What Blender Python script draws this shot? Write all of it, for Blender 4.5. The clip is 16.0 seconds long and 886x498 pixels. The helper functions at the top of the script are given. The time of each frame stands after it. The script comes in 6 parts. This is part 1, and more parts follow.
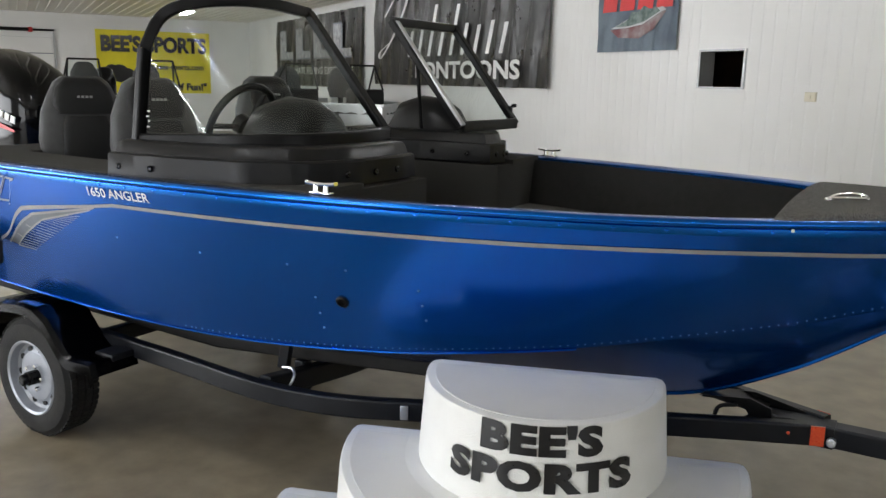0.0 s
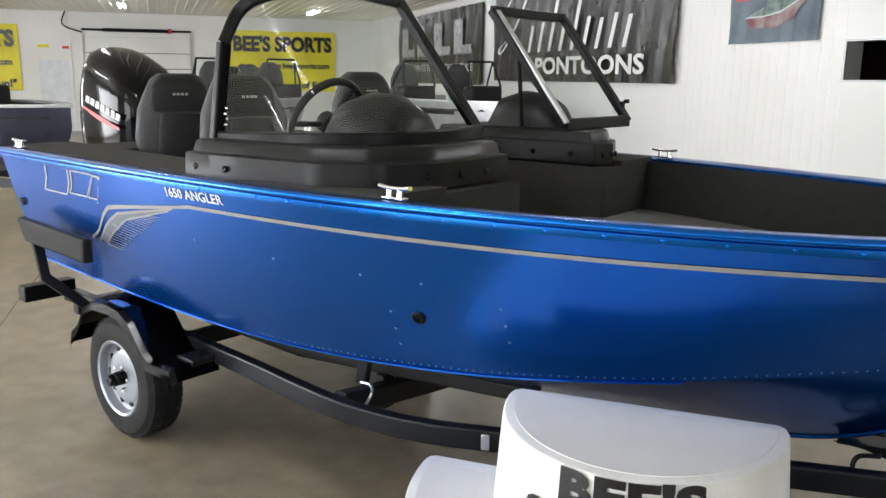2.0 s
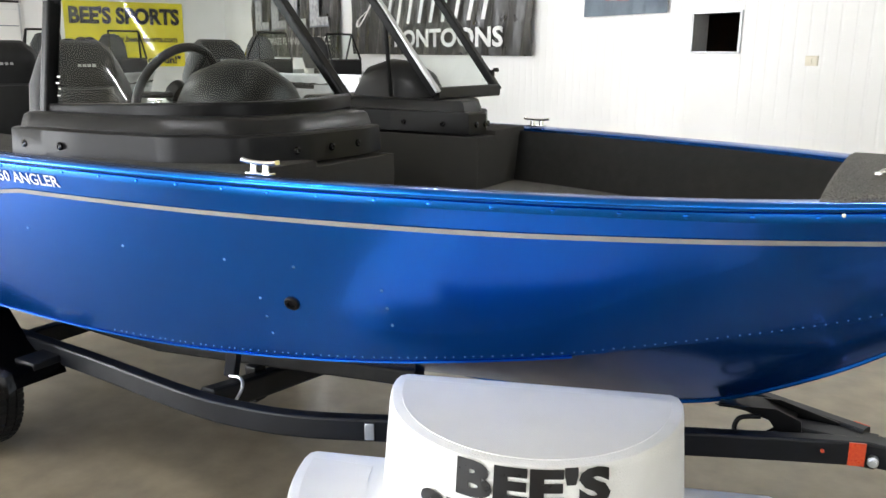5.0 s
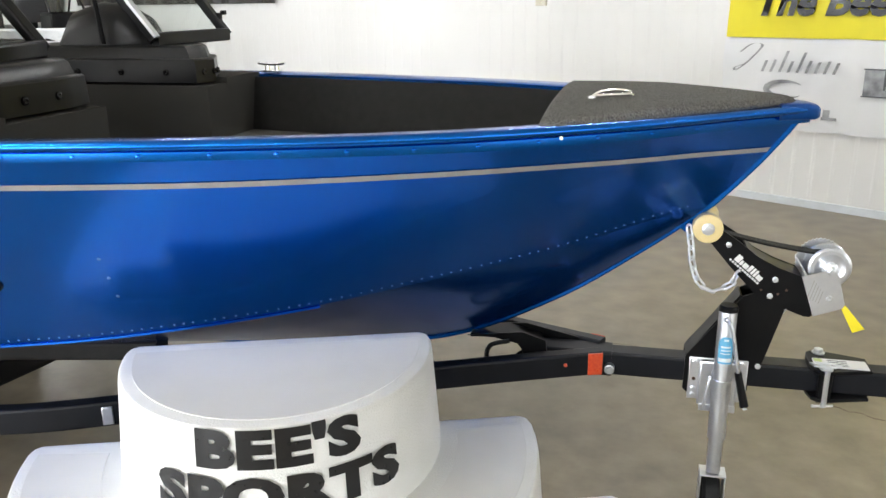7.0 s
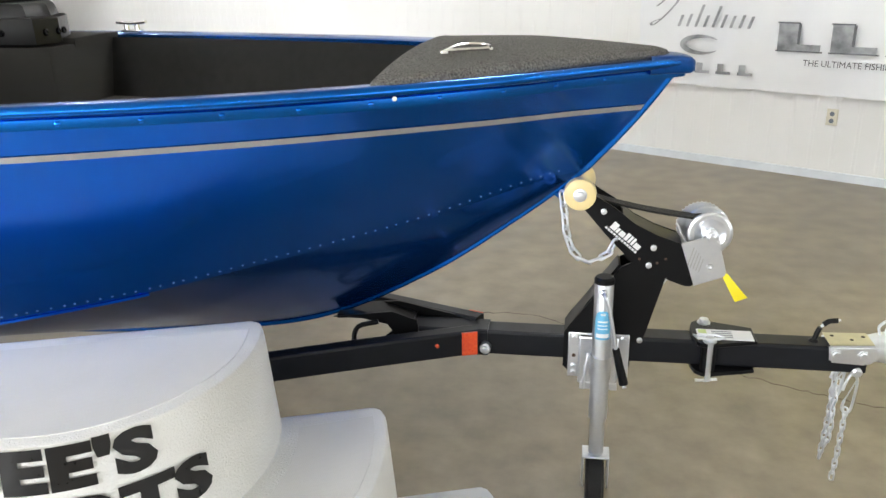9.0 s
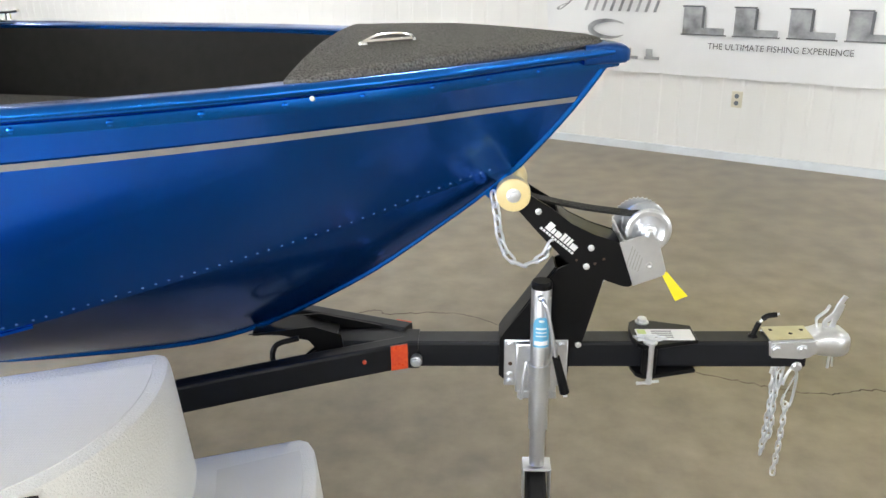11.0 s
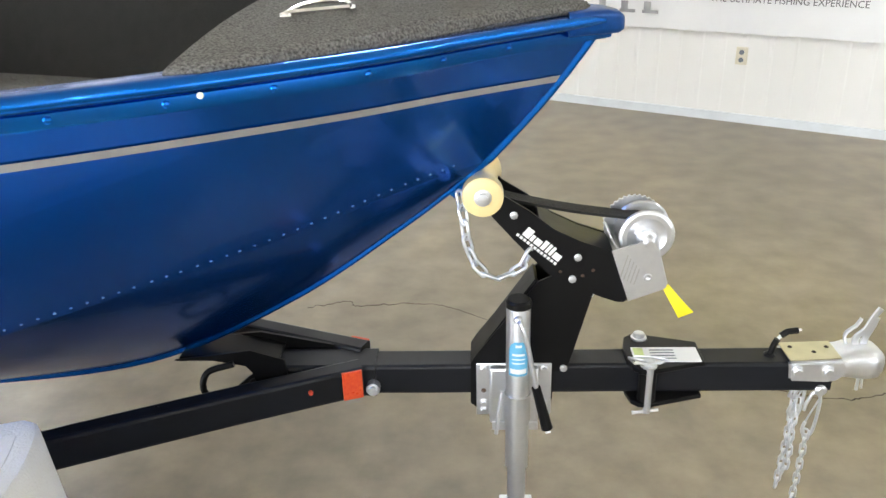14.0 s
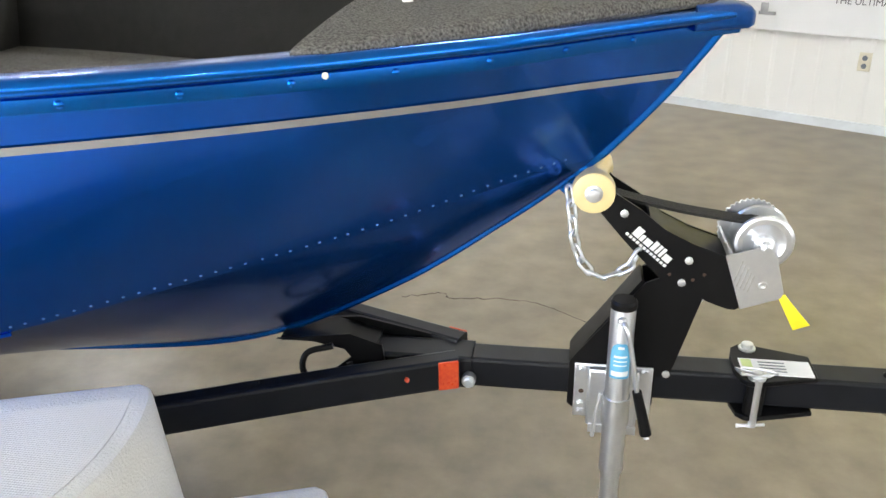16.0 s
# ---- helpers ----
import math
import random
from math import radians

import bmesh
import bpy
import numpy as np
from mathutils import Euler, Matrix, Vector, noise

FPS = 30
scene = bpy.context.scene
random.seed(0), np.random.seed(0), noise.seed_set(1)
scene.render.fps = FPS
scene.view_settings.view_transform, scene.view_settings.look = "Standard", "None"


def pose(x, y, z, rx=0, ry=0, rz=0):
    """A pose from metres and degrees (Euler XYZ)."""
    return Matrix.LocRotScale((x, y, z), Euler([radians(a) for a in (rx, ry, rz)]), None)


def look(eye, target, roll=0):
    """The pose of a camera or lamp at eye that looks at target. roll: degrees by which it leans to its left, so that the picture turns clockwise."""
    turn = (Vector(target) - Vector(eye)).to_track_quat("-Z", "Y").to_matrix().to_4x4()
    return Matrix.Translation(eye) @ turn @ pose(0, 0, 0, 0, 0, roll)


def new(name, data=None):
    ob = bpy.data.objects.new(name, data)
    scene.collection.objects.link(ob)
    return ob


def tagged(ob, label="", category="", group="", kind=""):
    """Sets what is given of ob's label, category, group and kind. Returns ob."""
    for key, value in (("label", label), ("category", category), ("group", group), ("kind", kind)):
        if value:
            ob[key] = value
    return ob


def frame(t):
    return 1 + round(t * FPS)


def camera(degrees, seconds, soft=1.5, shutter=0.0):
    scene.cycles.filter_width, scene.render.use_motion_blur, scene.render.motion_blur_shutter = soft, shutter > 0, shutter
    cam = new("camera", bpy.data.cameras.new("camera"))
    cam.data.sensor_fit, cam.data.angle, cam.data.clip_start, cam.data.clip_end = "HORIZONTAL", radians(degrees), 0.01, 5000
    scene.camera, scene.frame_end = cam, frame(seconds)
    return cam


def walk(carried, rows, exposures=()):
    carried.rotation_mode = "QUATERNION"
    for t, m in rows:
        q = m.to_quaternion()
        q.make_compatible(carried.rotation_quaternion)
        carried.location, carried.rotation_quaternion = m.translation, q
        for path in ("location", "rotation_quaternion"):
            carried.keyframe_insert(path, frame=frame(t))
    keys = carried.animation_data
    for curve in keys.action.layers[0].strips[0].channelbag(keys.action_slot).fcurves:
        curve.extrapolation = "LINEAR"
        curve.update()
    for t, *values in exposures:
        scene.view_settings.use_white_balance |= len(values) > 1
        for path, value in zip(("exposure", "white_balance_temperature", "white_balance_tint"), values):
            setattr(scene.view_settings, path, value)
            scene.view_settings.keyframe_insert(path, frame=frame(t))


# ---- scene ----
cam = camera(57.5, 16.0)
PATH = [
    (0, (-0.334, -2.992, 1.666), (-1.347, -1.316, 1.261), 1.1),
    (0.5, (-0.394, -2.961, 1.659), (-1.403, -1.281, 1.261), 0.8),
    (1, (-0.421, -2.862, 1.652), (-1.527, -1.244, 1.251), 0.6),
    (1.5, (-0.405, -2.753, 1.65), (-1.577, -1.185, 1.241), 0.8),
    (2, (-0.405, -2.674, 1.654), (-1.661, -1.174, 1.238), 0.6),
    (2.5, (-0.394, -2.635, 1.656), (-1.668, -1.147, 1.255), 0.5),
    (3, (-0.377, -2.615, 1.654), (-1.661, -1.133, 1.267), 0.3),
    (3.2, (-0.378, -2.602, 1.652), (-1.667, -1.124, 1.256), 0.4),
    (5.3, (-0.545, -2.545, 1.617), (-1.422, -0.816, 1.127), 0.6),
    (5.5, (-0.538, -2.535, 1.625), (-1.346, -0.776, 1.121), 0.6),
    (6, (-0.548, -2.544, 1.611), (-1.182, -0.717, 1.098), 0.4),
    (6.5, (-0.525, -2.507, 1.597), (-1.034, -0.653, 1.048), -0.1),
    (7, (-0.485, -2.441, 1.575), (-0.932, -0.58, 0.993), -0.6),
    (7.5, (-0.444, -2.342, 1.566), (-0.836, -0.48, 0.948), -0.6),
    (8, (-0.39, -2.26, 1.554), (-0.748, -0.403, 0.905), -0.7),
    (8.5, (-0.321, -2.214, 1.545), (-0.669, -0.359, 0.881), -1.0),
    (9, (-0.279, -2.18, 1.534), (-0.597, -0.322, 0.865), -1.1),
    (9.5, (-0.268, -2.136, 1.532), (-0.509, -0.271, 0.849), -1.3),
    (10, (-0.289, -2.068, 1.53), (-0.448, -0.202, 0.828), -1.5),
    (10.2, (-0.301, -2.052, 1.524), (-0.442, -0.185, 0.82), -1.4),
    (12.3, (-0.39, -1.853, 1.543), (-0.417, 0.01, 0.817), -1.7),
    (12.5, (-0.375, -1.809, 1.537), (-0.402, 0.049, 0.797), -2.2),
    (13, (-0.328, -1.71, 1.522), (-0.4, 0.128, 0.737), -1.9),
    (13.5, (-0.292, -1.648, 1.519), (-0.379, 0.177, 0.705), -1.5),
    (14, (-0.277, -1.629, 1.52), (-0.363, 0.195, 0.706), -1.6),
    (14.5, (-0.265, -1.628, 1.521), (-0.31, 0.196, 0.701), -1.7),
    (15, (-0.261, -1.624, 1.514), (-0.334, 0.2, 0.696), -2.0),
    (15.5, (-0.283, -1.618, 1.51), (-0.463, 0.199, 0.693), -1.8),
    (16, (-0.314, -1.622, 1.504), (-0.616, 0.179, 0.688), -1.1),
]
EXPOSURES = [(0.0, -0.05), (0.5, 0.05), (1.5, 0.4), (2.5, 0.6), (3.0, 0.78), (5.5, 0.8), (6.5, 0.75), (8.5, 0.85), (10.2, 0.88), (12.5, 0.92), (14.5, 1.15), (16.0, 1.1)]
walk(cam, [(t, look(eye, target, roll)) for t, eye, target, roll in PATH], EXPOSURES)

# ---- light ----
world = bpy.data.worlds.new("world")
scene.world = world
world.use_nodes = True
wn = world.node_tree.nodes
sky = wn.new("ShaderNodeTexSky")
sky.sky_type = "NISHITA"
sky.sun_disc = False
sky.sun_elevation, sky.sun_rotation = radians(48), radians(150)
wn["Background"].inputs[1].default_value = 0.12
world.node_tree.links.new(sky.outputs[0], wn["Background"].inputs[0])
sun = new("sun", bpy.data.lights.new("sun", "SUN"))
sun.data.energy, sun.data.angle, sun.data.color = 3.0, radians(0.5), (1.0, 0.95, 0.88)
sun.matrix_world = look((0, 0, 30), (-9, 8, 10))

# the long wall's frame: U runs along it towards the back of the hall, N points into the room
WO, U, N = Vector((0.0, 4.8, 0.0)), Vector((-0.8575, 0.5145, 0.0)), Vector((-0.5145, -0.8575, 0.0))
CEIL, S_BACK, S_FRONT, DEPTH = 3.4, 22.7, -11.0, 14.2


def W(s, off, z):
    return WO + U * s + N * off + Vector((0, 0, z))


def area_lamp(name, s, off, z, aim, w, h, power, colour):
    lamp = new(name, bpy.data.lights.new(name, "AREA"))
    lamp.data.shape, lamp.data.size, lamp.data.size_y = "RECTANGLE", w, h
    lamp.data.energy, lamp.data.color = power, colour
    lamp.matrix_world = look(W(s, off, z), aim)
    return lamp


# door openings out of view; the rearmost is added to brighten the back hall
DOORS = ((-10.2, -6.2), (-5.2, -1.2), (1.6, 5.6), (12.0, 16.0))
for (d0, d1), power in zip(DOORS, (30, 260, 420, 280)):
    area_lamp("daylight_fill", (d0 + d1) / 2, DEPTH - 0.1, 1.45, W((d0 + d1) / 2, 0, 1.0), 3.9, 2.7, power, (0.945, 0.967, 1.0))
# added lamp in an unseen opening of the end wall
area_lamp("daylight_fill", S_FRONT + 0.1, 6.0, 1.45, W(0, 6.0, 1.0), 3.9, 2.7, 50, (0.945, 0.967, 1.0))


# ---- materials ----
def material(name, colour, rough=0.5, metal=0.0, coat=0.0, colour2=None, scale=8.0, bump=0.0, bscale=60.0, spread=0.15, stain=0.0, emit=0.0, spec=0.5, vary=0.08):
    m = bpy.data.materials.new(name)
    m.use_nodes = True
    nt = m.node_tree
    b = nt.nodes["Principled BSDF"]
    b.inputs["Roughness"].default_value, b.inputs["Metallic"].default_value = rough, metal
    b.inputs["Coat Weight"].default_value, b.inputs["Coat Roughness"].default_value = coat, 0.04
    b.inputs["Specular IOR Level"].default_value = spec
    geo = nt.nodes.new("ShaderNodeTexCoord")
    n1, n2 = nt.nodes.new("ShaderNodeTexNoise"), nt.nodes.new("ShaderNodeTexNoise")
    n1.inputs["Scale"].default_value, n1.inputs["Detail"].default_value = scale, 5
    n2.inputs["Scale"].default_value, n2.inputs["Detail"].default_value = bscale, 4
    for n in (n1, n2):
        nt.links.new(geo.outputs["Object"], n.inputs["Vector"])
    mix = nt.nodes.new("ShaderNodeMix")
    mix.data_type = "RGBA"
    c2 = colour2 or tuple(c * (1 - spread) for c in colour)
    mix.inputs[6].default_value, mix.inputs[7].default_value = (*colour, 1), (*c2, 1)
    ramp = nt.nodes.new("ShaderNodeMapRange")
    ramp.inputs[1].default_value, ramp.inputs[2].default_value = 0.35, 0.7
    nt.links.new(n1.outputs[0], ramp.inputs[0])
    nt.links.new(ramp.outputs[0], mix.inputs[0])
    nt.links.new(mix.outputs[2], b.inputs["Base Color"])
    rr = nt.nodes.new("ShaderNodeMapRange")
    rr.inputs[3].default_value, rr.inputs[4].default_value = max(0.02, rough - vary), min(1, rough + vary)
    nt.links.new(n2.outputs[0], rr.inputs[0])
    nt.links.new(rr.outputs[0], b.inputs["Roughness"])
    if bump:
        bp = nt.nodes.new("ShaderNodeBump")
        bp.inputs["Strength"].default_value, bp.inputs["Distance"].default_value = bump, 0.004
        nt.links.new(n2.outputs[0], bp.inputs["Height"])
        nt.links.new(bp.outputs[0], b.inputs["Normal"])
    if emit:
        b.inputs["Emission Color"].default_value, b.inputs["Emission Strength"].default_value = (*colour, 1), emit
    return m


def glass_material(name, tint, rough=0.02):
    """Thin glass: a clear pane with a mirror coat."""
    m = bpy.data.materials.new(name)
    m.use_nodes = True
    nt = m.node_tree
    nt.nodes.remove(nt.nodes["Principled BSDF"])
    tr, gl, mx, fr = (nt.nodes.new("ShaderNode" + k) for k in ("BsdfTransparent", "BsdfGlossy", "MixShader", "Fresnel"))
    tr.inputs[0].default_value = (*tint, 1)
    gl.inputs["Roughness"].default_value = rough
    fr.inputs[0].default_value = 1.45
    nt.links.new(fr.outputs[0], mx.inputs[0])
    nt.links.new(tr.outputs[0], mx.inputs[1])
    nt.links.new(gl.outputs[0], mx.inputs[2])
    nt.links.new(mx.outputs[0], nt.nodes["Material Output"].inputs[0])
    return m


def grip_material():
    """Moulded plastic with a fine diamond grip pattern."""
    m = material("step_grip_plastic", (0.72, 0.715, 0.69), 0.5, 0, 0, (0.66, 0.655, 0.63), 4, spec=0.4)
    nt = m.node_tree
    tc = [n for n in nt.nodes if n.bl_idname == "ShaderNodeTexCoord"][0]
    v = nt.nodes.new("ShaderNodeTexVoronoi")
    v.inputs["Scale"].default_value, v.inputs["Randomness"].default_value = 230, 0.15
    bp = nt.nodes.new("ShaderNodeBump")
    bp.inputs["Strength"].default_value, bp.inputs["Distance"].default_value = 0.4, 0.002
    nt.links.new(tc.outputs["Object"], v.inputs["Vector"])
    nt.links.new(v.outputs["Distance"], bp.inputs["Height"])
    nt.links.new(bp.outputs[0], nt.nodes["Principled BSDF"].inputs["Normal"])
    return m


BLUE = material("blue_paint", (0.0, 0.116, 0.565), 0.25, 0.86, 0.32, (0.0, 0.112, 0.55), 1.3, 0.0, 2, vary=0.0)
BLUE_TRIM = material("blue_rail_paint", (0.0, 0.13, 0.55), 0.26, 0.9, 0.3, (0.0, 0.125, 0.53), 1.3, 0.0, 2, vary=0.0)
# the hull paint again, darkened to carry the underside's shade
BLUE_SHADED = material("blue_paint_shaded", (0.0, 0.085, 0.42), 0.22, 0.9, 0.3, (0.0, 0.08, 0.40), 1.3, 0.0, 2, vary=0.0)
RIVET = material("pale_blue_rivet", (0.12, 0.25, 0.5), 0.3, 0.4, 0.3)
CAP_BLUE = material("satin_blue_cap", (0.0, 0.055, 0.24), 0.4, 0.3, 0.1, None, 80, spec=0.2)
SILVER = material("silver_decal", (0.34, 0.34, 0.335), 0.4, 0.2, 0.0, None, 20)
GREY_DECAL = material("grey_decal", (0.16, 0.18, 0.21), 0.4, 0.2, 0.0, None, 20)
CARPET = material("grey_carpet", (0.060, 0.058, 0.054), 0.95, 0, 0, (0.024, 0.0235, 0.022), 300, 0.8, 400, spec=0.1)
DECK_CARPET = material("pale_grey_carpet", (0.19, 0.185, 0.175), 0.95, 0, 0, (0.045, 0.044, 0.041), 230, 1.0, 300, spec=0.1)
VINYL = material("dark_vinyl_liner", (0.015, 0.0143, 0.0135), 0.65, 0, 0, (0.011, 0.0106, 0.0102), 30, 0.4, 300, spec=0.2)
PLASTIC = material("dark_console_plastic", (0.0095, 0.0095, 0.010), 0.36, 0, 0, (0.0075, 0.0075, 0.008), 18, 0.0, 60, spec=0.2)
BLACK_GLOSS = material("gloss_black_cowl", (0.003, 0.003, 0.0035), 0.10, 0, 0.0, None, 6, 0.0, 8, spec=0.2, vary=0.02)
BLACK_FRAME = material("black_powder_coat", (0.006, 0.006, 0.0065), 0.34, 0.0, 0.0, (0.0045, 0.0045, 0.005), 10, 0.0, 20, spec=0.15)
RAIL_BLACK = material("dark_trailer_paint", (0.008, 0.009, 0.012), 0.40, 0.0, 0.0, (0.006, 0.0065, 0.0085), 10, 0.0, 20, spec=0.22)
RUBBER = material("tyre_rubber", (0.013, 0.013, 0.0135), 0.75, 0, 0, (0.02, 0.0195, 0.0185), 14, 0.5, 160, spec=0.25)
GALV = material("galvanised_steel", (0.72, 0.74, 0.77), 0.30, 0.88, 0, (0.68, 0.70, 0.74), 60, 0.0, 5, vary=0.02)
CHROME = material("chrome", (0.85, 0.85, 0.86), 0.12, 1.0, 0, None, 12)
ZINC_YELLOW = material("yellow_zinc", (0.66, 0.62, 0.42), 0.35, 0.8, 0, None, 20)
RIM = material("silver_wheel_paint", (0.30, 0.32, 0.36), 0.35, 0.3, 0.2, None, 12)
ROLLER = material("amber_roller_rubber", (0.74, 0.60, 0.30), 0.4, 0, 0.2, (0.68, 0.54, 0.26), 12)
YELLOW = material("yellow_tag", (0.85, 0.72, 0.02), 0.6)
RED = material("red_reflector", (0.62, 0.05, 0.015), 0.3, 0, 0.5, (0.7, 0.09, 0.02), 120)
STEP_WHITE = material("white_step_plastic", (0.78, 0.78, 0.76), 0.45, 0, 0, (0.70, 0.70, 0.67), 5, 0.5, 220)
STEP_GRIP = grip_material()
LETTER = material("black_letter_vinyl", (0.006, 0.006, 0.0065), 0.3, 0, 0.1, None, 10)
WHITE_INK = material("white_ink", (0.78, 0.78, 0.77), 0.5)
SEAT_DARK = material("charcoal_seat_vinyl", (0.009, 0.009, 0.0095), 0.5, 0, 0, None, 30, 0.3, 260, spec=0.2)
SEAT_GREY = material("grey_seat_vinyl", (0.052, 0.053, 0.055), 0.5, 0, 0, None, 30, 0.3, 260, spec=0.25)
WALL = material("white_metal_wall", (0.80, 0.80, 0.79), 0.42, 0, 0, (0.74, 0.74, 0.72), 0.7, 0.05, 20)
CEILING = material("white_metal_ceiling", (0.82, 0.80, 0.72), 0.35, 0, 0, (0.77, 0.75, 0.67), 0.8)
TRIM_WHITE = material("pale_trim", (0.72, 0.76, 0.80), 0.4, 0, 0, None, 6)
BANNER_YELLOW = material("yellow_banner_vinyl", (0.80, 0.70, 0.02), 0.5, 0, 0, None, 2)
BANNER_BLACK = material("black_banner_vinyl", (0.014, 0.013, 0.012), 0.3, 0, 0, (0.03, 0.028, 0.026), 2.5, 0.4, 4)
BANNER_WHITE = material("white_banner_vinyl", (0.80, 0.81, 0.82), 0.4, 0, 0, (0.74, 0.75, 0.77), 1.6)
POSTER_BLUE = material("poster_blue_print", (0.06, 0.085, 0.12), 0.4, 0, 0, (0.12, 0.16, 0.20), 3)
POSTER_RED = material("poster_red_print", (0.62, 0.04, 0.04), 0.4)
DARK = material("dark_recess", (0.03, 0.024, 0.02), 0.8, 0, 0, (0.09, 0.05, 0.03), 3)
TUBE = material("fluorescent_tube", (0.96, 0.975, 1.0), 0.4, emit=66.0)
STICKER_BLUE = material("blue_sticker", (0.13, 0.43, 0.66), 0.4)
IVORY = material("ivory_plastic", (0.72, 0.68, 0.55), 0.4)
SLATE = material("slate_ink", (0.10, 0.105, 0.115), 0.4)
PRINT_GREY = material("grey_print", (0.40, 0.41, 0.43), 0.4, 0, 0, (0.14, 0.145, 0.155), 9)
POSTER_HULL = material("poster_maroon_print", (0.16, 0.04, 0.045), 0.4, 0, 0, (0.30, 0.28, 0.28), 6)
POSTER_GREEN = material("poster_green_print", (0.05, 0.09, 0.08), 0.4, 0, 0, (0.20, 0.26, 0.24), 14)
LABEL_GREEN = material("pale_green_print", (0.55, 0.66, 0.28), 0.5)
ALU = material("brushed_aluminium", (0.55, 0.56, 0.57), 0.4, 0.7, 0, (0.45, 0.46, 0.47), 10)
NAVY = material("navy_paint", (0.012, 0.016, 0.04), 0.25, 0.2, 0.8, None, 4)
GLASS = glass_material("windshield_glass", (0.90, 0.95, 0.93))


def concrete():
    m = material("polished_concrete", (0.272, 0.226, 0.160), 0.33, 0, 0.0, (0.190, 0.160, 0.116), 1.1, 0.06, 14)
    nt = m.node_tree
    b = nt.nodes["Principled BSDF"]
    mix = [n for n in nt.nodes if n.bl_idname == "ShaderNodeMix"][0]
    tc = [n for n in nt.nodes if n.bl_idname == "ShaderNodeTexCoord"][0]
    n3 = nt.nodes.new("ShaderNodeTexNoise")
    n3.inputs["Scale"].default_value, n3.inputs["Detail"].default_value, n3.inputs["Roughness"].default_value = 7, 5, 0.55
    nt.links.new(tc.outputs["Object"], n3.inputs["Vector"])
    v = nt.nodes.new("ShaderNodeTexVoronoi")
    v.inputs["Scale"].default_value = 1.35
    nt.links.new(tc.outputs["Object"], v.inputs["Vector"])
    mr = nt.nodes.new("ShaderNodeMapRange")
    mr.inputs[1].default_value, mr.inputs[2].default_value, mr.inputs[3].default_value, mr.inputs[4].default_value = 0.002, 0.006, 0.75, 1.0
    nt.links.new(v.outputs["Distance"], mr.inputs[0])
    m2, m3 = nt.nodes.new("ShaderNodeMix"), nt.nodes.new("ShaderNodeMix")
    for k in (m2, m3):
        k.data_type, k.blend_type = "RGBA", "MULTIPLY"
        k.inputs[0].default_value = 1.0
    r3 = nt.nodes.new("ShaderNodeMapRange")
    r3.inputs[1].default_value, r3.inputs[2].default_value, r3.inputs[3].default_value, r3.inputs[4].default_value = 0.3, 0.7, 0.74, 1.17
    nt.links.new(n3.outputs[0], r3.inputs[0])
    nt.links.new(mix.outputs[2], m2.inputs[6])
    nt.links.new(r3.outputs[0], m2.inputs[7])
    nt.links.new(m2.outputs[2], m3.inputs[6])
    nt.links.new(mr.outputs[0], m3.inputs[7])
    nt.links.new(m3.outputs[2], b.inputs["Base Color"])
    return m


CONCRETE = concrete()


# ---- mesh tools ----
def bm_new():
    return bmesh.new()


def box(bm, c, size, rot=None, bevel=0.0):
    r = bmesh.ops.create_cube(bm, size=1.0)
    m = Matrix.Translation(c) @ (rot.to_4x4() if rot else Matrix()) @ Matrix.Diagonal((*size, 1))
    bmesh.ops.transform(bm, matrix=m, verts=r["verts"])
    if bevel:
        es = {e for v in r["verts"] for e in v.link_edges}
        bmesh.ops.bevel(bm, geom=list(es), offset=bevel, segments=2, affect="EDGES", profile=0.5)
    return bm


def loft(bm, rings, closed=True, caps=True):
    vs = [[bm.verts.new(p) for p in r] for r in rings]
    n = len(vs[0])
    for a, b in zip(vs, vs[1:]):
        for i in range(n if closed else n - 1):
            j = (i + 1) % n
            bm.faces.new((a[i], a[j], b[j], b[i]))
    if caps and closed:
        bm.faces.new(vs[0][::-1])
        bm.faces.new(vs[-1])
    return bm


def sweep(bm, pts, profile, up=Vector((0, 0, 1)), closed=True, caps=True):
    """Profile points (a, b): a to the side (right of the way), b along up."""
    pts = [Vector(p) for p in pts]
    rings = []
    for i, p in enumerate(pts):
        d = (pts[min(i + 1, len(pts) - 1)] - pts[max(i - 1, 0)]).normalized()
        side = d.cross(up).normalized()
        u2 = side.cross(d).normalized()
        rings.append([p + side * a + u2 * b for a, b in profile])
    return loft(bm, rings, closed, caps)


def orient(bm, way):
    """Turns an open sheet's faces so that they look towards way."""
    bmesh.ops.recalc_face_normals(bm, faces=bm.faces)
    if sum((f.normal.dot(Vector(way)) * f.calc_area() for f in bm.faces), 0.0) < 0:
        bmesh.ops.reverse_faces(bm, faces=bm.faces)
    return bm


def circle(r, n=10):
    return [(r * math.cos(2 * math.pi * k / n), r * math.sin(2 * math.pi * k / n)) for k in range(n)]


def rect(w, h, r=0.0):
    w, h = w / 2, h / 2
    if not r:
        return [(-w, -h), (w, -h), (w, h), (-w, h)]
    out = []
    for cx, cy, a0 in ((w - r, h - r, 0), (-w + r, h - r, 90), (-w + r, -h + r, 180), (w - r, -h + r, 270)):
        out += [(cx + r * math.cos(radians(a0 + k * 45)), cy + r * math.sin(radians(a0 + k * 45))) for k in range(3)]
    return out


def tube(bm, pts, r, n=10):
    up = Vector((0, 0, 1))
    d = Vector(pts[-1]) - Vector(pts[0])
    if abs(d.normalized().z) > 0.9:
        up = Vector((0, 1, 0))
    return sweep(bm, pts, circle(r, n), up)


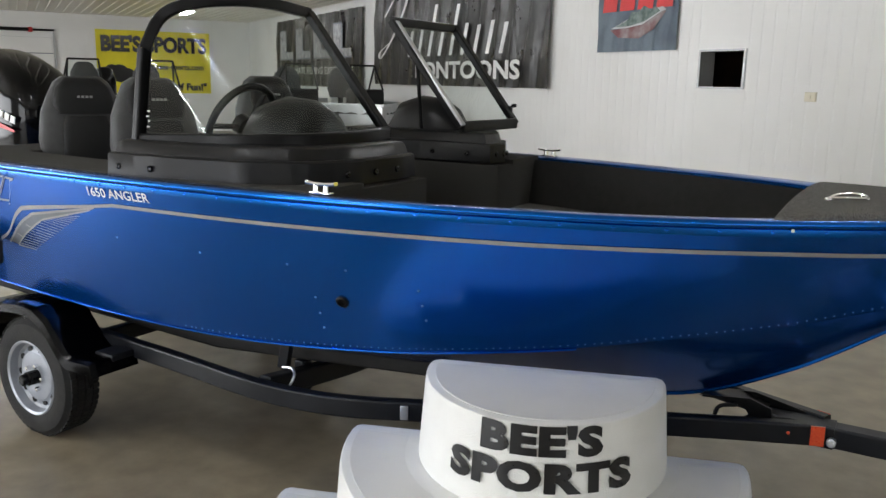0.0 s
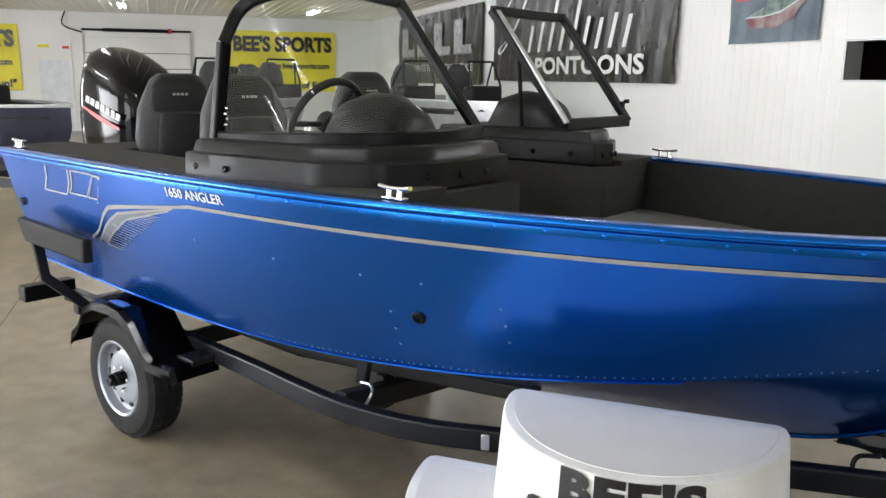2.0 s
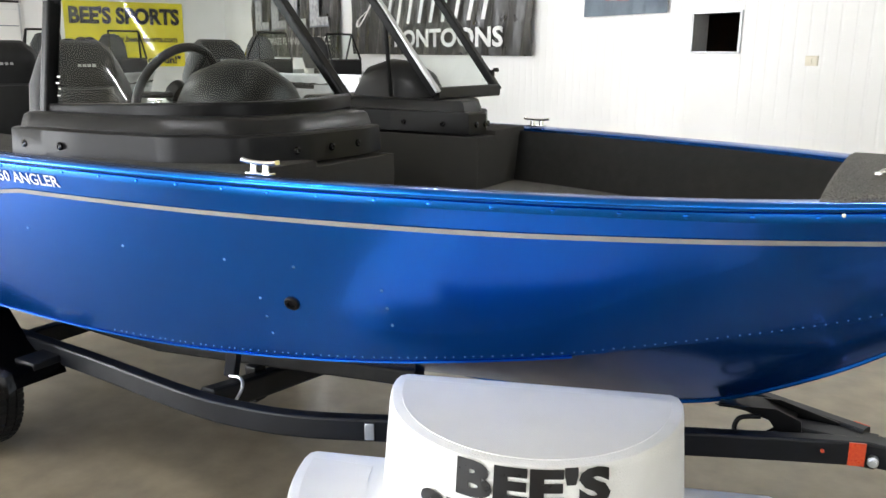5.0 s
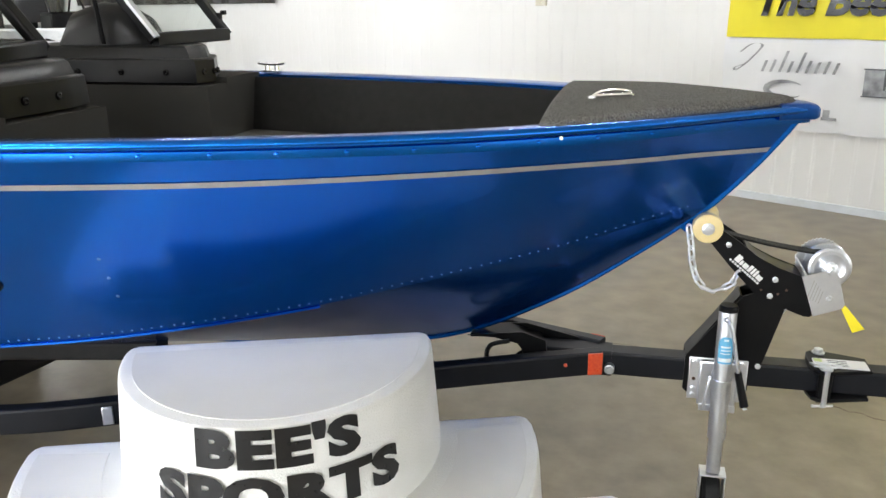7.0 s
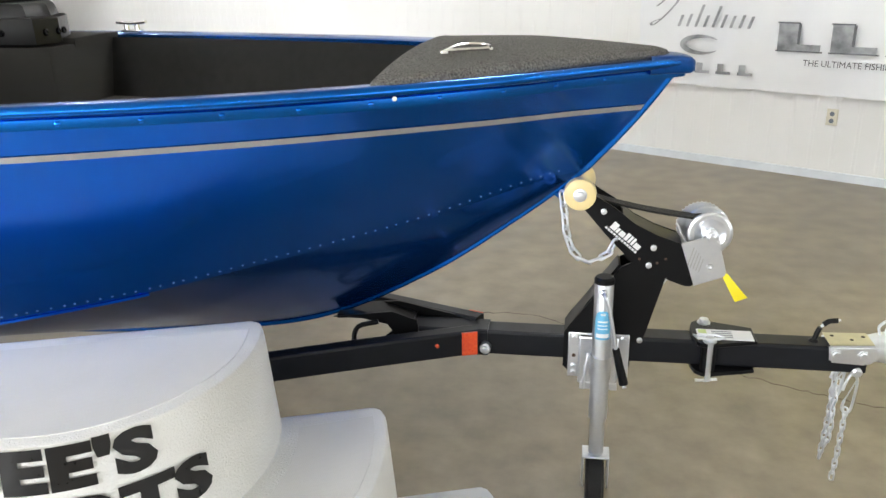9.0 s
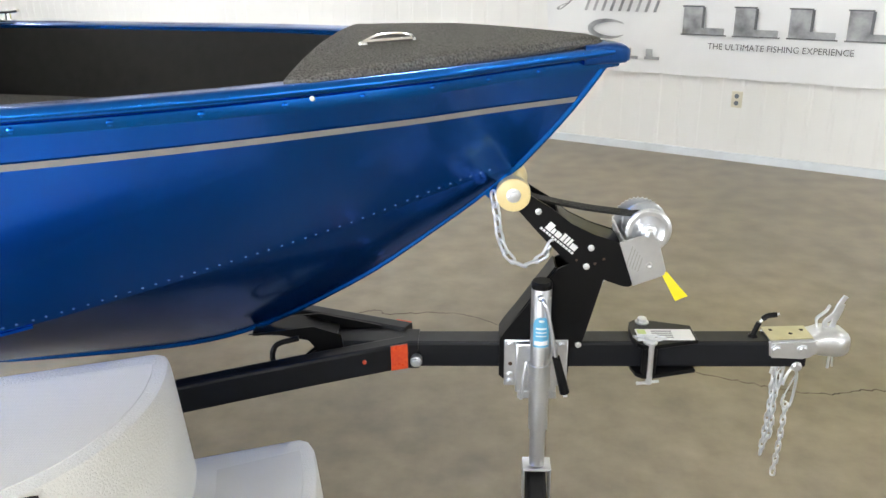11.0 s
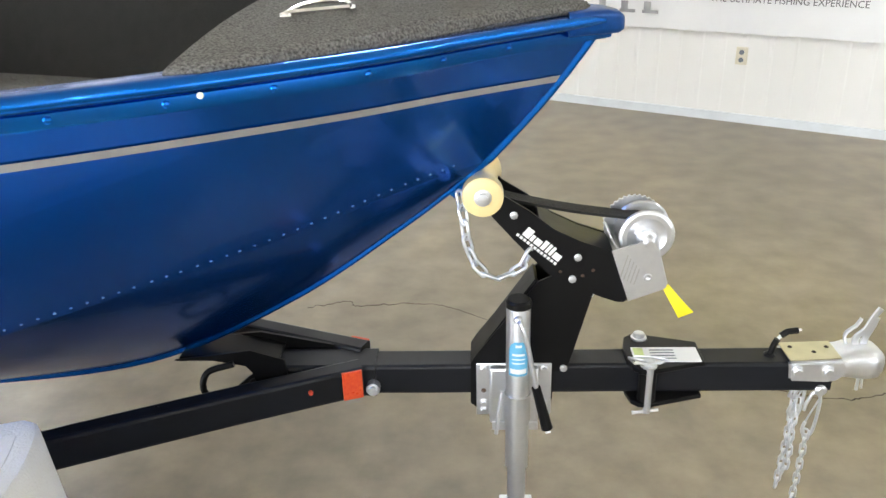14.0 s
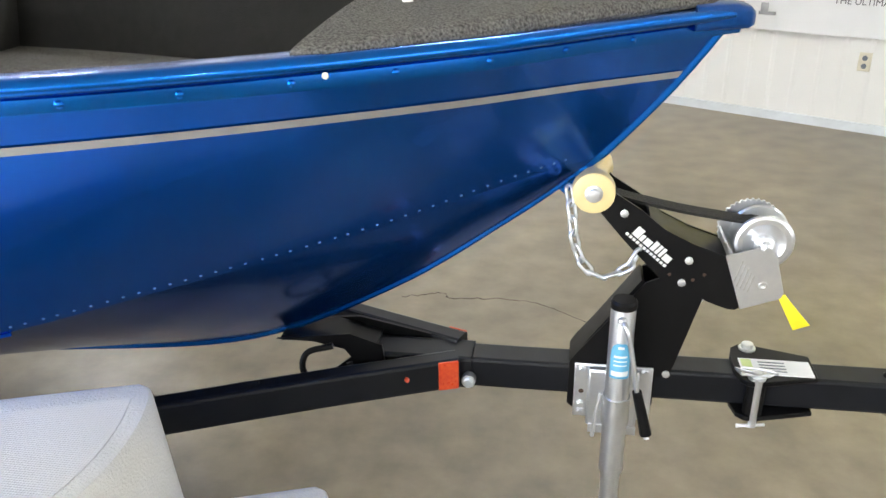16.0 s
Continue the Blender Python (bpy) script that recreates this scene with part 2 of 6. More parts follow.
def cyl(bm, p0, p1, r0, r1=None, n=20):
    p0, p1 = Vector(p0), Vector(p1)
    d = (p1 - p0).normalized()
    a = d.orthogonal().normalized()
    b = d.cross(a)
    r1 = r0 if r1 is None else r1
    return loft(bm, [[p + (a * math.cos(2 * math.pi * k / n) + b * math.sin(2 * math.pi * k / n)) * r for k in range(n)] for p, r in ((p0, r0), (p1, r1))])


def lathe(bm, centre, axis, rows, n=32, caps=True):
    """rows of (along, radius)."""
    axis = Vector(axis).normalized()
    a = axis.orthogonal().normalized()
    b = axis.cross(a)
    c = Vector(centre)
    return loft(bm, [[c + axis * h + (a * math.cos(2 * math.pi * k / n) + b * math.sin(2 * math.pi * k / n)) * max(r, 1e-4) for k in range(n)] for h, r in rows], True, caps)


def prism(bm, poly, y0, y1):
    """A plate with its outline in x and z, from y0 to y1."""
    return loft(bm, [[(x, y0, z) for x, z in poly], [(x, y1, z) for x, z in poly]])


def spline(knots, n):
    """Points along a smooth curve through the knots."""
    k = [Vector(p) for p in knots]
    k = [2 * k[0] - k[1], *k, 2 * k[-1] - k[-2]]
    out = []
    segs = len(k) - 3
    for i in range(n + 1):
        t = i / n * segs
        j = min(int(t), segs - 1)
        t -= j
        a, b, c, d = k[j : j + 4]
        out.append(0.5 * (2 * b + (c - a) * t + (2 * a - 5 * b + 4 * c - d) * t * t + (3 * b - a - 3 * c + d) * t**3))
    return out


def thing(name, at, label, category, group="", kind=""):
    e = new(name)
    e.location = at
    e.empty_display_size = 0.1
    return tagged(e, label, category, group, kind)


def part(name, bm, mat, parent=None, label="", smooth=21, recalc=True):
    if recalc:
        bmesh.ops.recalc_face_normals(bm, faces=bm.faces)
    me = bpy.data.meshes.new(name)
    bm.to_mesh(me)
    bm.free()
    me.materials.append(mat)
    ob = new(name, me)
    if smooth:
        for p in me.polygons:
            p.use_smooth = True
        me.set_sharp_from_angle(angle=radians(smooth))
    if parent:
        ob.parent = parent
        at = Vector(parent.location) if parent.parent is None and parent.type == "EMPTY" else Vector()
        ob.matrix_parent_inverse = Matrix.Translation(-at)
    if label:
        ob["label"] = label
    return ob


def lettering(text, height, align="LEFT", bold=0.0, slant=0.0, squeeze=1.0, gap=1.0):
    """Flat letters in x and y, baseline at y = 0, capital letters of the given height."""
    cu = bpy.data.curves.new("letters", "FONT")
    cu.body, cu.align_x, cu.size, cu.offset, cu.shear, cu.resolution_u, cu.space_character = text, align, height / 0.7, bold, slant, 3, gap
    ob = bpy.data.objects.new("letters", cu)
    scene.collection.objects.link(ob)
    dg = bpy.context.evaluated_depsgraph_get()
    me = bpy.data.meshes.new_from_object(ob.evaluated_get(dg))
    bm = bmesh.new()
    bm.from_mesh(me)
    for v in bm.verts:
        v.co.x *= squeeze
    bpy.data.objects.remove(ob)
    bpy.data.curves.remove(cu)
    bpy.data.meshes.remove(me)
    return bm


def bend(bm, fn, cut=0.0):
    """Cuts the flat letters into strips of width cut, then maps each (x, y) to a place."""
    if cut:
        xs = [v.co.x for v in bm.verts]
        x = min(xs) + cut
        while x < max(xs):
            bmesh.ops.bisect_plane(bm, geom=bm.verts[:] + bm.edges[:] + bm.faces[:], plane_co=(x, 0, 0), plane_no=(1, 0, 0))
            x += cut
    for v in bm.verts:
        v.co = fn(v.co.x, v.co.y)
    return bm


# ---- the hall ----
def wall_slab(name, s0, s1, off0, off1, z0, z1, mat, holes=()):
    """A slab in the wall's frame, split round rectangular holes (s or off range, z range)."""
    bm = bm_new()
    along = abs(s1 - s0) > abs(off1 - off0)
    lo, hi = (s0, s1) if along else (off0, off1)
    cuts = sorted({lo, hi, *[h for a in holes for h in a[:2]]})
    for a, b in zip(cuts, cuts[1:]):
        spans = [(z0, z1)]
        for h0, h1, g0, g1 in holes:
            if h0 <= a and b <= h1:
                spans = [(z0, g0), (g1, z1)]
        for c, d in spans:
            if d - c > 0.001:
                q = [(a, off0), (b, off0), (b, off1), (a, off1)] if along else [(s0, a), (s1, a), (s1, b), (s0, b)]
                loft(bm, [[W(s, o, c) for s, o in q], [W(s, o, d) for s, o in q]])
    bmesh.ops.remove_doubles(bm, verts=bm.verts, dist=1e-5)
    ob = part(name, bm, mat, smooth=0)
    return tagged(ob, kind="structure")


WIN = (2.53, 3.14, 1.67, 2.05)
tagged(wall_slab("wall_north", S_FRONT, S_BACK, -0.2, 0.0, 0, CEIL, WALL, [WIN]), "white ribbed metal liner wall", "wall")
tagged(wall_slab("wall_south", S_FRONT, S_BACK, DEPTH, DEPTH + 0.2, 0, CEIL, WALL, [(*d, 0.0, 2.9) for d in DOORS]), "white metal wall with open overhead doors, the rearmost added for light", "wall")
tagged(wall_slab("wall_west", S_BACK, S_BACK + 0.2, -0.2, DEPTH + 0.2, 0, CEIL, WALL), "white wall with an overhead door", "wall")
tagged(wall_slab("wall_east", S_FRONT - 0.2, S_FRONT, -0.2, DEPTH + 0.2, 0, CEIL, WALL, [(4.0, 8.0, 0.0, 2.9)]), "white metal end wall, out of view, with an added door opening", "wall")
bm = bm_new()
loft(bm, [[W(s, o, z) for s, o in ((S_FRONT - 30, -25), (S_BACK + 25, -25), (S_BACK + 25, DEPTH + 40), (S_FRONT - 30, DEPTH + 40))] for z in (-0.2, 0.0)])
tagged(part("floor", bm, CONCRETE, smooth=0), "stained polished concrete floor", "floor", kind="structure")


def ribs(bm, s0, s1, step, place, DEEP=0.003):
    """Raised ribs of a profiled metal sheet; place(s) gives the two ends and the way out."""
    s = s0
    while s < s1:
        a, b, out, side = place(s)
        prof = [(-0.018, 0.0), (-0.008, DEEP), (0.008, DEEP), (0.018, 0.0)]
        loft(bm, [[p + side * x + out * h for x, h in prof] for p in (a, b)], closed=False)
        s += step


bm = bm_new()
loft(bm, [[W(s, o, z) for s, o in ((S_FRONT - 0.2, -0.2), (S_BACK + 0.2, -0.2), (S_BACK + 0.2, DEPTH + 0.2), (S_FRONT - 0.2, DEPTH + 0.2))] for z in (CEIL, CEIL + 0.2)])
ribs(bm, 0.1, DEPTH, 0.23, lambda o: (W(S_FRONT, o, CEIL), W(S_BACK, o, CEIL), Vector((0, 0, -1)), N), 0.016)
tagged(part("ceiling", bm, CEILING, smooth=0), "white ribbed metal ceiling", "ceiling", kind="structure")
bm = bm_new()
ribs(bm, S_FRONT + 0.1, WIN[0] - 0.05, 0.152, lambda s: (W(s, 0, 0.06), W(s, 0, CEIL), N, U))
ribs(bm, WIN[1] + 0.05, S_BACK, 0.152, lambda s: (W(s, 0, 0.06), W(s, 0, CEIL), N, U))
tagged(part("trim", bm, WALL, smooth=0), "raised ribs of the white metal wall sheets", "wall ribs", kind="structure")
bm = bm_new()
loft(bm, [[W(s, o, z) for s, o in ((S_FRONT, 0.0), (S_BACK, 0.0), (S_BACK, 0.02), (S_FRONT, 0.02))] for z in (0.0, 0.06)])
tagged(part("baseboard", bm, TRIM_WHITE, smooth=0), "pale bluish base trim along the wall", "baseboard", kind="structure")


# ---- the boat's lines: gunwale, chine and keel, from the stem aft ----
KNOTS = [
    ((-0.018, 0.0, 1.285), (-0.245, 0.0, 1.0), (-0.245, 0.0, 1.0)),
    ((-0.24, 0.185, 1.285), (-0.42, 0.085, 0.965), (-0.43, 0.0, 0.855)),
    ((-0.49, 0.40, 1.285), (-0.70, 0.192, 0.886), (-0.70, 0.0, 0.672)),
    ((-0.90, 0.64, 1.282), (-1.035, 0.345, 0.822), (-1.05, 0.0, 0.514)),
    ((-1.35, 0.80, 1.28), (-1.42, 0.523, 0.762), (-1.5, 0.0, 0.45)),
    ((-2.00, 0.955, 1.28), (-2.0, 0.675, 0.69), (-2.0, 0.0, 0.42)),
    ((-2.70, 1.02, 1.28), (-2.7, 0.78, 0.65), (-2.7, 0.0, 0.42)),
    ((-3.50, 1.03, 1.28), (-3.5, 0.85, 0.67), (-3.5, 0.0, 0.43)),
    ((-4.77, 0.97, 1.275), (-4.65, 0.86, 0.72), (-4.62, 0.0, 0.46)),
]
NS = 64
LINES = [spline([k[i] for k in KNOTS], NS) for i in range(3)]


def along(line, s):
    s = min(max(s, 0.0), 1.0) * NS
    j = min(int(s), NS - 1)
    return LINES[line][j].lerp(LINES[line][j + 1], s - j)


def side_at(s, v):
    g, c = along(0, s), along(1, s)
    p = g.lerp(c, v)
    p.y += 0.012 * math.sin(math.pi * v) * min(1.0, s * 8)
    # the stem is curved between its top and the chine
    p.x += 0.012 * math.sin(math.pi * v) * max(0.0, 1 - s * 8)
    return p


def bottom_at(s, w):
    return along(1, s).lerp(along(2, s), w) - Vector((0, 0, 0.012 * math.sin(math.pi * w) * min(1, s * 8)))


def mirror(p, side):
    return Vector((p.x, p.y * side, p.z))


def on_hull(x, z, off=0.003, side=-1):
    """The place on the hull's side at x and z."""
    s, v = min(max(-x / 4.8, 0.0), 1.0), 0.3
    for _ in range(12):
        p = side_at(s, v)
        s = min(max(s + (p.x - x) / 5.2, 0.0), 1.0)
        v += (p.z - z) * 1.2
    e = 0.002
    n = (side_at(min(s + e, 1), v) - side_at(max(s - e, 0), v)).cross(side_at(s, v + e) - side_at(s, v - e)).normalized()
    n = n if n.y > 0 else -n
    return mirror(side_at(s, v) + n * off, side)


def s_of(line, x):
    lo, hi = 0.0, 1.0
    for _ in range(30):
        mid = (lo + hi) / 2
        lo, hi = (mid, hi) if along(line, mid).x > x else (lo, mid)
    return lo


def hull_y(x, z):
    """The hull's half-breadth at x and z."""
    return on_hull(x, z, 0.0, 1).y


boat = thing("motor_boat", (-2.4, 0, 0.42), "metallic blue aluminium fishing boat on a black trailer", "boat")
for side in (-1, 1):
    bm = bm_new()
    loft(bm, [[mirror(side_at(i / NS, j / 10), side) for j in range(11)] for i in range(NS + 1)], closed=False)
    bmesh.ops.remove_doubles(bm, verts=bm.verts, dist=1e-5)
    hull = part("hull_side", bm, BLUE, boat, "glossy metallic blue riveted hull side", smooth=60)
    # same paint below the chine, its shade painted in by a darker blue
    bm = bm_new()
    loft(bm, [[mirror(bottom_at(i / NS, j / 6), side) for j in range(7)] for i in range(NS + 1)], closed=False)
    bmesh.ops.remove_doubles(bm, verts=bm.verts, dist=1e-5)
    part("hull_bottom", bm, BLUE_SHADED, boat, "metallic blue hull bottom below the chine, shade put into its colour", smooth=60)
    # folded chine seam
    bm = bm_new()
    sweep(bm, [mirror(along(1, i / NS), side) + Vector((0, 0, -0.004)) for i in range(30, NS + 1)], rect(0.006, 0.006))
    part("chine_seam", bm, BLUE, boat)
    # gunwale extrusion: rounded outer bead, flat top
    bm = bm_new()
    prof = [(0.0, -0.038), (0.007, -0.038), (0.009, -0.034), (0.009, -0.016), (0.004, -0.013), (0.006, -0.009), (0.022, -0.010), (0.028, -0.004), (0.028, 0.004), (0.022, 0.011), (0.012, 0.013), (-0.05, 0.009), (-0.062, 0.005), (-0.062, -0.012), (-0.05, -0.004), (0.0, -0.004)]
    pts = [mirror(along(0, i / NS), side) for i in range(NS + 1)]
    sweep(bm, pts, [(a * (1 if side < 0 else -1) * -1, b) for a, b in prof])
    part("gunwale", bm, BLUE_TRIM, boat, "bright blue gunwale extrusion", smooth=50)
    # inner liner of the bow well
    bm = bm_new()
    sA, sB = s_of(0, -0.62), s_of(0, -2.3)
    ring = []
    for i in range(25):
        g = along(0, sA + (sB - sA) * i / 24)
        ring.append([mirror(Vector((g.x, max(hull_y(g.x, z) - 0.03 - d, 0.02), z)), side) for d, z in ((0.072, 1.278), (0.056, 1.2), (0.038, 1.1), (0.02, 0.99))])
    loft(bm, ring, closed=False)
    part("bow_liner", bm, VINYL, boat, "dark vinyl liner inside the bow", smooth=60)

# stem band
bm = bm_new()
stem = [side_at(0, v / 8) for v in range(9)] + [along(2, i / NS) for i in range(1, 44)]
sweep(bm, [p + Vector((-0.010, 0, 0.008)) for p in stem], rect(0.034, 0.02, 0.006), up=Vector((0, 1, 0)))
part("stem_band", bm, BLUE_TRIM, boat, "blue stem and keel extrusion")
bm = bm_new()
caprings = []
for x, w, zc, h in ((-0.105, 0.100, 1.283, 0.022), (-0.060, 0.066, 1.282, 0.023), (-0.025, 0.043, 1.280, 0.023), (0.0, 0.029, 1.277, 0.020), (0.010, 0.018, 1.275, 0.013)):
    caprings.append([Vector((x, a, zc + b)) for a, b in rect(2 * w, 2 * h, min(w, h) * 0.55)])
loft(bm, caprings)
part("bow_cap", bm, CAP_BLUE, boat, "blue rounded bow cap casting", smooth=50)

# transom
bm = bm_new()
ring = [mirror(side_at(1, j / 6), -1) for j in range(7)] + [mirror(bottom_at(1, j / 4), -1) for j in range(1, 5)]
ring += [mirror(p, -1) for p in ring[-2::-1]]
loft(bm, [ring, [p + Vector((0.05, 0, 0)) for p in ring]])
part("transom", bm, BLUE, boat)

# rivets, one mesh shared
bm = bm_new()
lathe(bm, (0, 0, 0), (0, -1, 0), [(-0.001, 0.0065), (0.0015, 0.006), (0.003, 0.0035), (0.0035, 0.0)], 8)
bmesh.ops.recalc_face_normals(bm, faces=bm.faces)
rivet_mesh = bpy.data.meshes.new("rivet")
bm.to_mesh(rivet_mesh)
bm.free()
rivet_mesh.materials.append(BLUE_TRIM)
chine_rivet = rivet_mesh.copy()
chine_rivet.materials[0] = RIVET


def rivet_at(p, out, big, mesh):
    ob = new("rivet", mesh)
    ob.rotation_mode = "QUATERNION"
    ob.rotation_quaternion = Vector((0, -1, 0)).rotation_difference(out)
    ob.parent = boat
    ob.matrix_parent_inverse = Matrix.Translation(-Vector(boat.location))
    ob.location, ob.scale = p, (big, big, big)


def rivet(x, z, big=1.0, mesh=None):
    p = on_hull(x, z, 0.0)
    rivet_at(p, on_hull(x, z, 0.01) - p, big, mesh or rivet_mesh)


def spaced(line, x0, x1, step):
    """Places along a line of the hull, evenly spaced."""
    s0, s1 = s_of(line, x0), s_of(line, x1)
    pts = [along(line, s0 + (s1 - s0) * i / 400) for i in range(401)]
    d, nxt, out = 0.0, 0.0, []
    for i in range(1, 401):
        d += (pts[i] - pts[i - 1]).length
        if d >= nxt:
            out.append(s0 + (s1 - s0) * i / 400)
            nxt += step
    return out


for s in spaced(0, -0.22, -4.8, 0.152):
    p, q = mirror(along(0, s), -1), mirror(along(0, min(s + 0.01, 1.0)), -1)
    out = Vector((0, 0, 1)).cross(q - p if s < 0.99 else Vector((-1, 0, 0))).normalized()
    rivet_at(p + out * 0.0085 + Vector((0, 0, -0.025)), out, 1.0, rivet_mesh)
for s in spaced(1, -0.32, -2.9, 0.029):
    p = along(1, s)
    rivet(p.x + 0.005, p.z + 0.014, 0.48, chine_rivet)
for x, z in ((-1.773, 0.972), (-1.776, 0.911), (-1.78, 0.85), (-2.02, 1.024), (-2.252, 1.022), (-2.646, 1.022), (-2.18, 0.898), (-2.186, 0.83), (-2.193, 0.766), (-3.08, 1.035)):
    rivet(x, z, 0.8, chine_rivet)
# drain fitting
p = on_hull(-2.075, 0.893, 0.0)
nrm = (on_hull(-2.075, 0.893, 0.05) - p).normalized()
bm = bm_new()
lathe(bm, p, nrm, [(0.0, 0.025), (0.006, 0.024), (0.009, 0.020), (0.009, 0.015), (0.002, 0.013), (0.002, 0.0)], 24)
part("drain_fitting", bm, BLACK_FRAME, boat, "black round drain fitting")


# stripe and lettering on the side
def hull_strip(name, ends, mat, n=60, off=0.0025, label=""):
    """A flat decal between two lines of (x, z) on the hull's side."""
    bm = bm_new()
    (xa0, za0), (xa1, za1), (xb0, zb0), (xb1, zb1) = ends
    loft(bm, [[on_hull(xa0 + (xa1 - xa0) * t, za0 + (za1 - za0) * t, off), on_hull(xb0 + (xb1 - xb0) * t, zb0 + (zb1 - zb0) * t, off)] for t in [i / n for i in range(n + 1)]], closed=False)
    return part(name, bm, mat, boat, label, smooth=60)


STRIPE = spline([(x, 0, z) for x, z in ((-0.118, 1.170), (-0.37, 1.178), (-0.70, 1.183), (-1.1, 1.182), (-1.45, 1.177), (-2.0, 1.176), (-2.5, 1.173), (-3.04, 1.172))], 90)
bm = bm_new()
loft(bm, [[on_hull(p.x + (0.008 if h > 0 and i == 0 else 0), p.z + h, 0.0025) for h in (0.0072, -0.0072)] for i, p in enumerate(STRIPE)], closed=False)
part("side_stripe", bm, SILVER, boat, "silver pinstripe along the hull", smooth=60)


def band(name, line, wide, mat, off=0.0025, label=""):
    """A decal line of (x, z) knots with square corners, wide at each knot."""
    for (xa, za), (xb, zb), wa, wb in zip(line, line[1:], wide, wide[1:]):
        hull_strip(name, ((xa, za + wa), (xb, zb + wb), (xa, za - wa), (xb, zb - wb)), mat, 14, off, label)


band("side_stripe", [(-3.04, 1.172), (-3.16, 1.158), (-3.70, 1.099), (-4.15, 0.936)], (0.0072, 0.006, 0.010, 0.010), SILVER)
band("side_stripe", [(-3.16, 1.150), (-3.622, 1.079), (-4.02, 0.928)], (0.004, 0.006, 0.009), SILVER, 0.0035)
band("side_stripe", [(-3.19, 1.138), (-3.548, 1.061), (-3.875, 0.917), (-3.69, 0.907)], (0.003, 0.004, 0.004, 0.002), SILVER, 0.0035)
hull_strip("side_graphic", ((-3.20, 1.143), (-3.622, 1.075), (-3.20, 1.137), (-3.55, 1.062)), GREY_DECAL, 20, label="dark grey chevron graphic")
hull_strip("side_graphic", ((-3.622, 1.075), (-4.0, 0.930), (-3.55, 1.062), (-3.875, 0.918)), GREY_DECAL, 20)
for t in (0.32, 0.72):
    xa, za, xb, zb = -3.60 - 0.34 * t, 1.066 - 0.13 * t, -3.56 - 0.31 * t, 1.056 - 0.135 * t
    hull_strip("graphic_bar", ((xa, za + 0.003), (xb, zb + 0.003), (xa, za - 0.003), (xb, zb - 0.003)), SILVER, 4, 0.0035)
for k in range(18):
    t = k / 17
    xa, za = (-3.40 - 0.148 * t * 3, 1.093 - 0.032 * t * 3) if t < 1 / 3 else (-3.548 - 0.30 * (t - 1 / 3) * 1.5, 1.061 - 0.134 * (t - 1 / 3) * 1.5)
    xb, zb = -3.27 - 0.40 * t, 1.104 - 0.188 * t
    hull_strip("graphic_line", ((xa, za + 0.0012), (xb, zb + 0.0012), (xa, za - 0.0012), (xb, zb - 0.0012)), SILVER, 4)
bm = lettering("1650 ANGLER", 0.036, bold=0.0009)
wide = max(v.co.x for v in bm.verts)
bend(bm, lambda x, y: on_hull(-3.177 + x * 0.358 / wide, 1.203 + y, 0.003), 0.03)
part("model_lettering", bm, WHITE_INK, boat, "white painted model lettering")
# maker's emblem as four plain outlined blocks
for x0, w, lo, hi in ((-4.50, 0.12, 1.118, 1.243), (-4.365, 0.125, 1.130, 1.236), (-4.225, 0.135, 1.128, 1.230), (-4.075, 0.14, 1.112, 1.224)):
    x1, e = x0 + w, 0.004
    for ends in (((x0 - e, hi), (x0 - e, lo), (x0 + e, hi), (x0 + e, lo)), ((x1 - e, hi - 0.004), (x1 - e, lo), (x1 + e, hi - 0.004), (x1 + e, lo)), ((x0, lo + e), (x1, lo + e), (x0, lo - e), (x1, lo - e)), ((x0, hi + e), (x1, hi - 0.004 + e), (x0, hi - e), (x1, hi - 0.004 - e))):
        hull_strip("emblem_bar", ends, SILVER, 4)


# bow deck
def slab(bm, outline, z0, z1, r=0.012):
    """A horizontal slab with rounded edges."""
    c = Vector((sum(p[0] for p in outline) / len(outline), sum(p[1] for p in outline) / len(outline), 0))

    def ring(inset, z):
        out = []
        for p in outline:
            v = Vector((p[0], p[1], 0))
            out.append(v + (c - v).normalized() * inset + Vector((0, 0, z)))
        return out

    return loft(bm, [ring(r * 0.4, z0), ring(0, z0 + r * 0.5), ring(0, z1 - r), ring(r * 0.4, z1 - r * 0.3), ring(r * 1.4, z1)])


def outline_fine(pts, step=0.05):
    out = []
    for a, b in zip(pts, pts[1:] + pts[:1]):
        a, b = Vector((*a, 0)), Vector((*b, 0))
        n = max(1, int((b - a).length / step))
        out += [tuple(a.lerp(b, i / n))[:2] for i in range(n)]
    return out


bm = bm_new()
slab(bm, outline_fine([(-0.71, -0.535), (-0.66, -0.53), (-0.45, -0.37), (-0.25, -0.20), (-0.07, -0.04), (-0.055, 0.0), (-0.07, 0.04), (-0.25, 0.20), (-0.45, 0.37), (-0.66, 0.53), (-0.71, 0.535)]), 1.300, 1.334, 0.016)
bmesh.ops.subdivide_edges(bm, edges=[e for e in bm.edges if e.calc_length() > 0.3], cuts=6)
for v in bm.verts:
    v.co.z -= 0.10 * v.co.y**2 + max(0.0, v.co.x + 0.40) * 0.045 * (1 if v.co.z > 1.31 else 0)
bow_deck = part("bow_deck", bm, DECK_CARPET, boat, "grey carpeted bow deck panel")
bm = bm_new()
tube(bm, spline([(-0.605, -0.205, 1.330), (-0.585, -0.15, 1.338), (-0.545, -0.115, 1.340), (-0.51, -0.12, 1.338), (-0.50, -0.15, 1.336)], 16), 0.004, 8)
tube(bm, [(-0.605, -0.205, 1.332), (-0.50, -0.16, 1.334)], 0.0045, 8)
for x, y in ((-0.605, -0.205), (-0.505, -0.118)):
    lathe(bm, (x, y, 1.327), (0, 0, 1), [(0, 0.011), (0.005, 0.010), (0.007, 0.0)], 12)
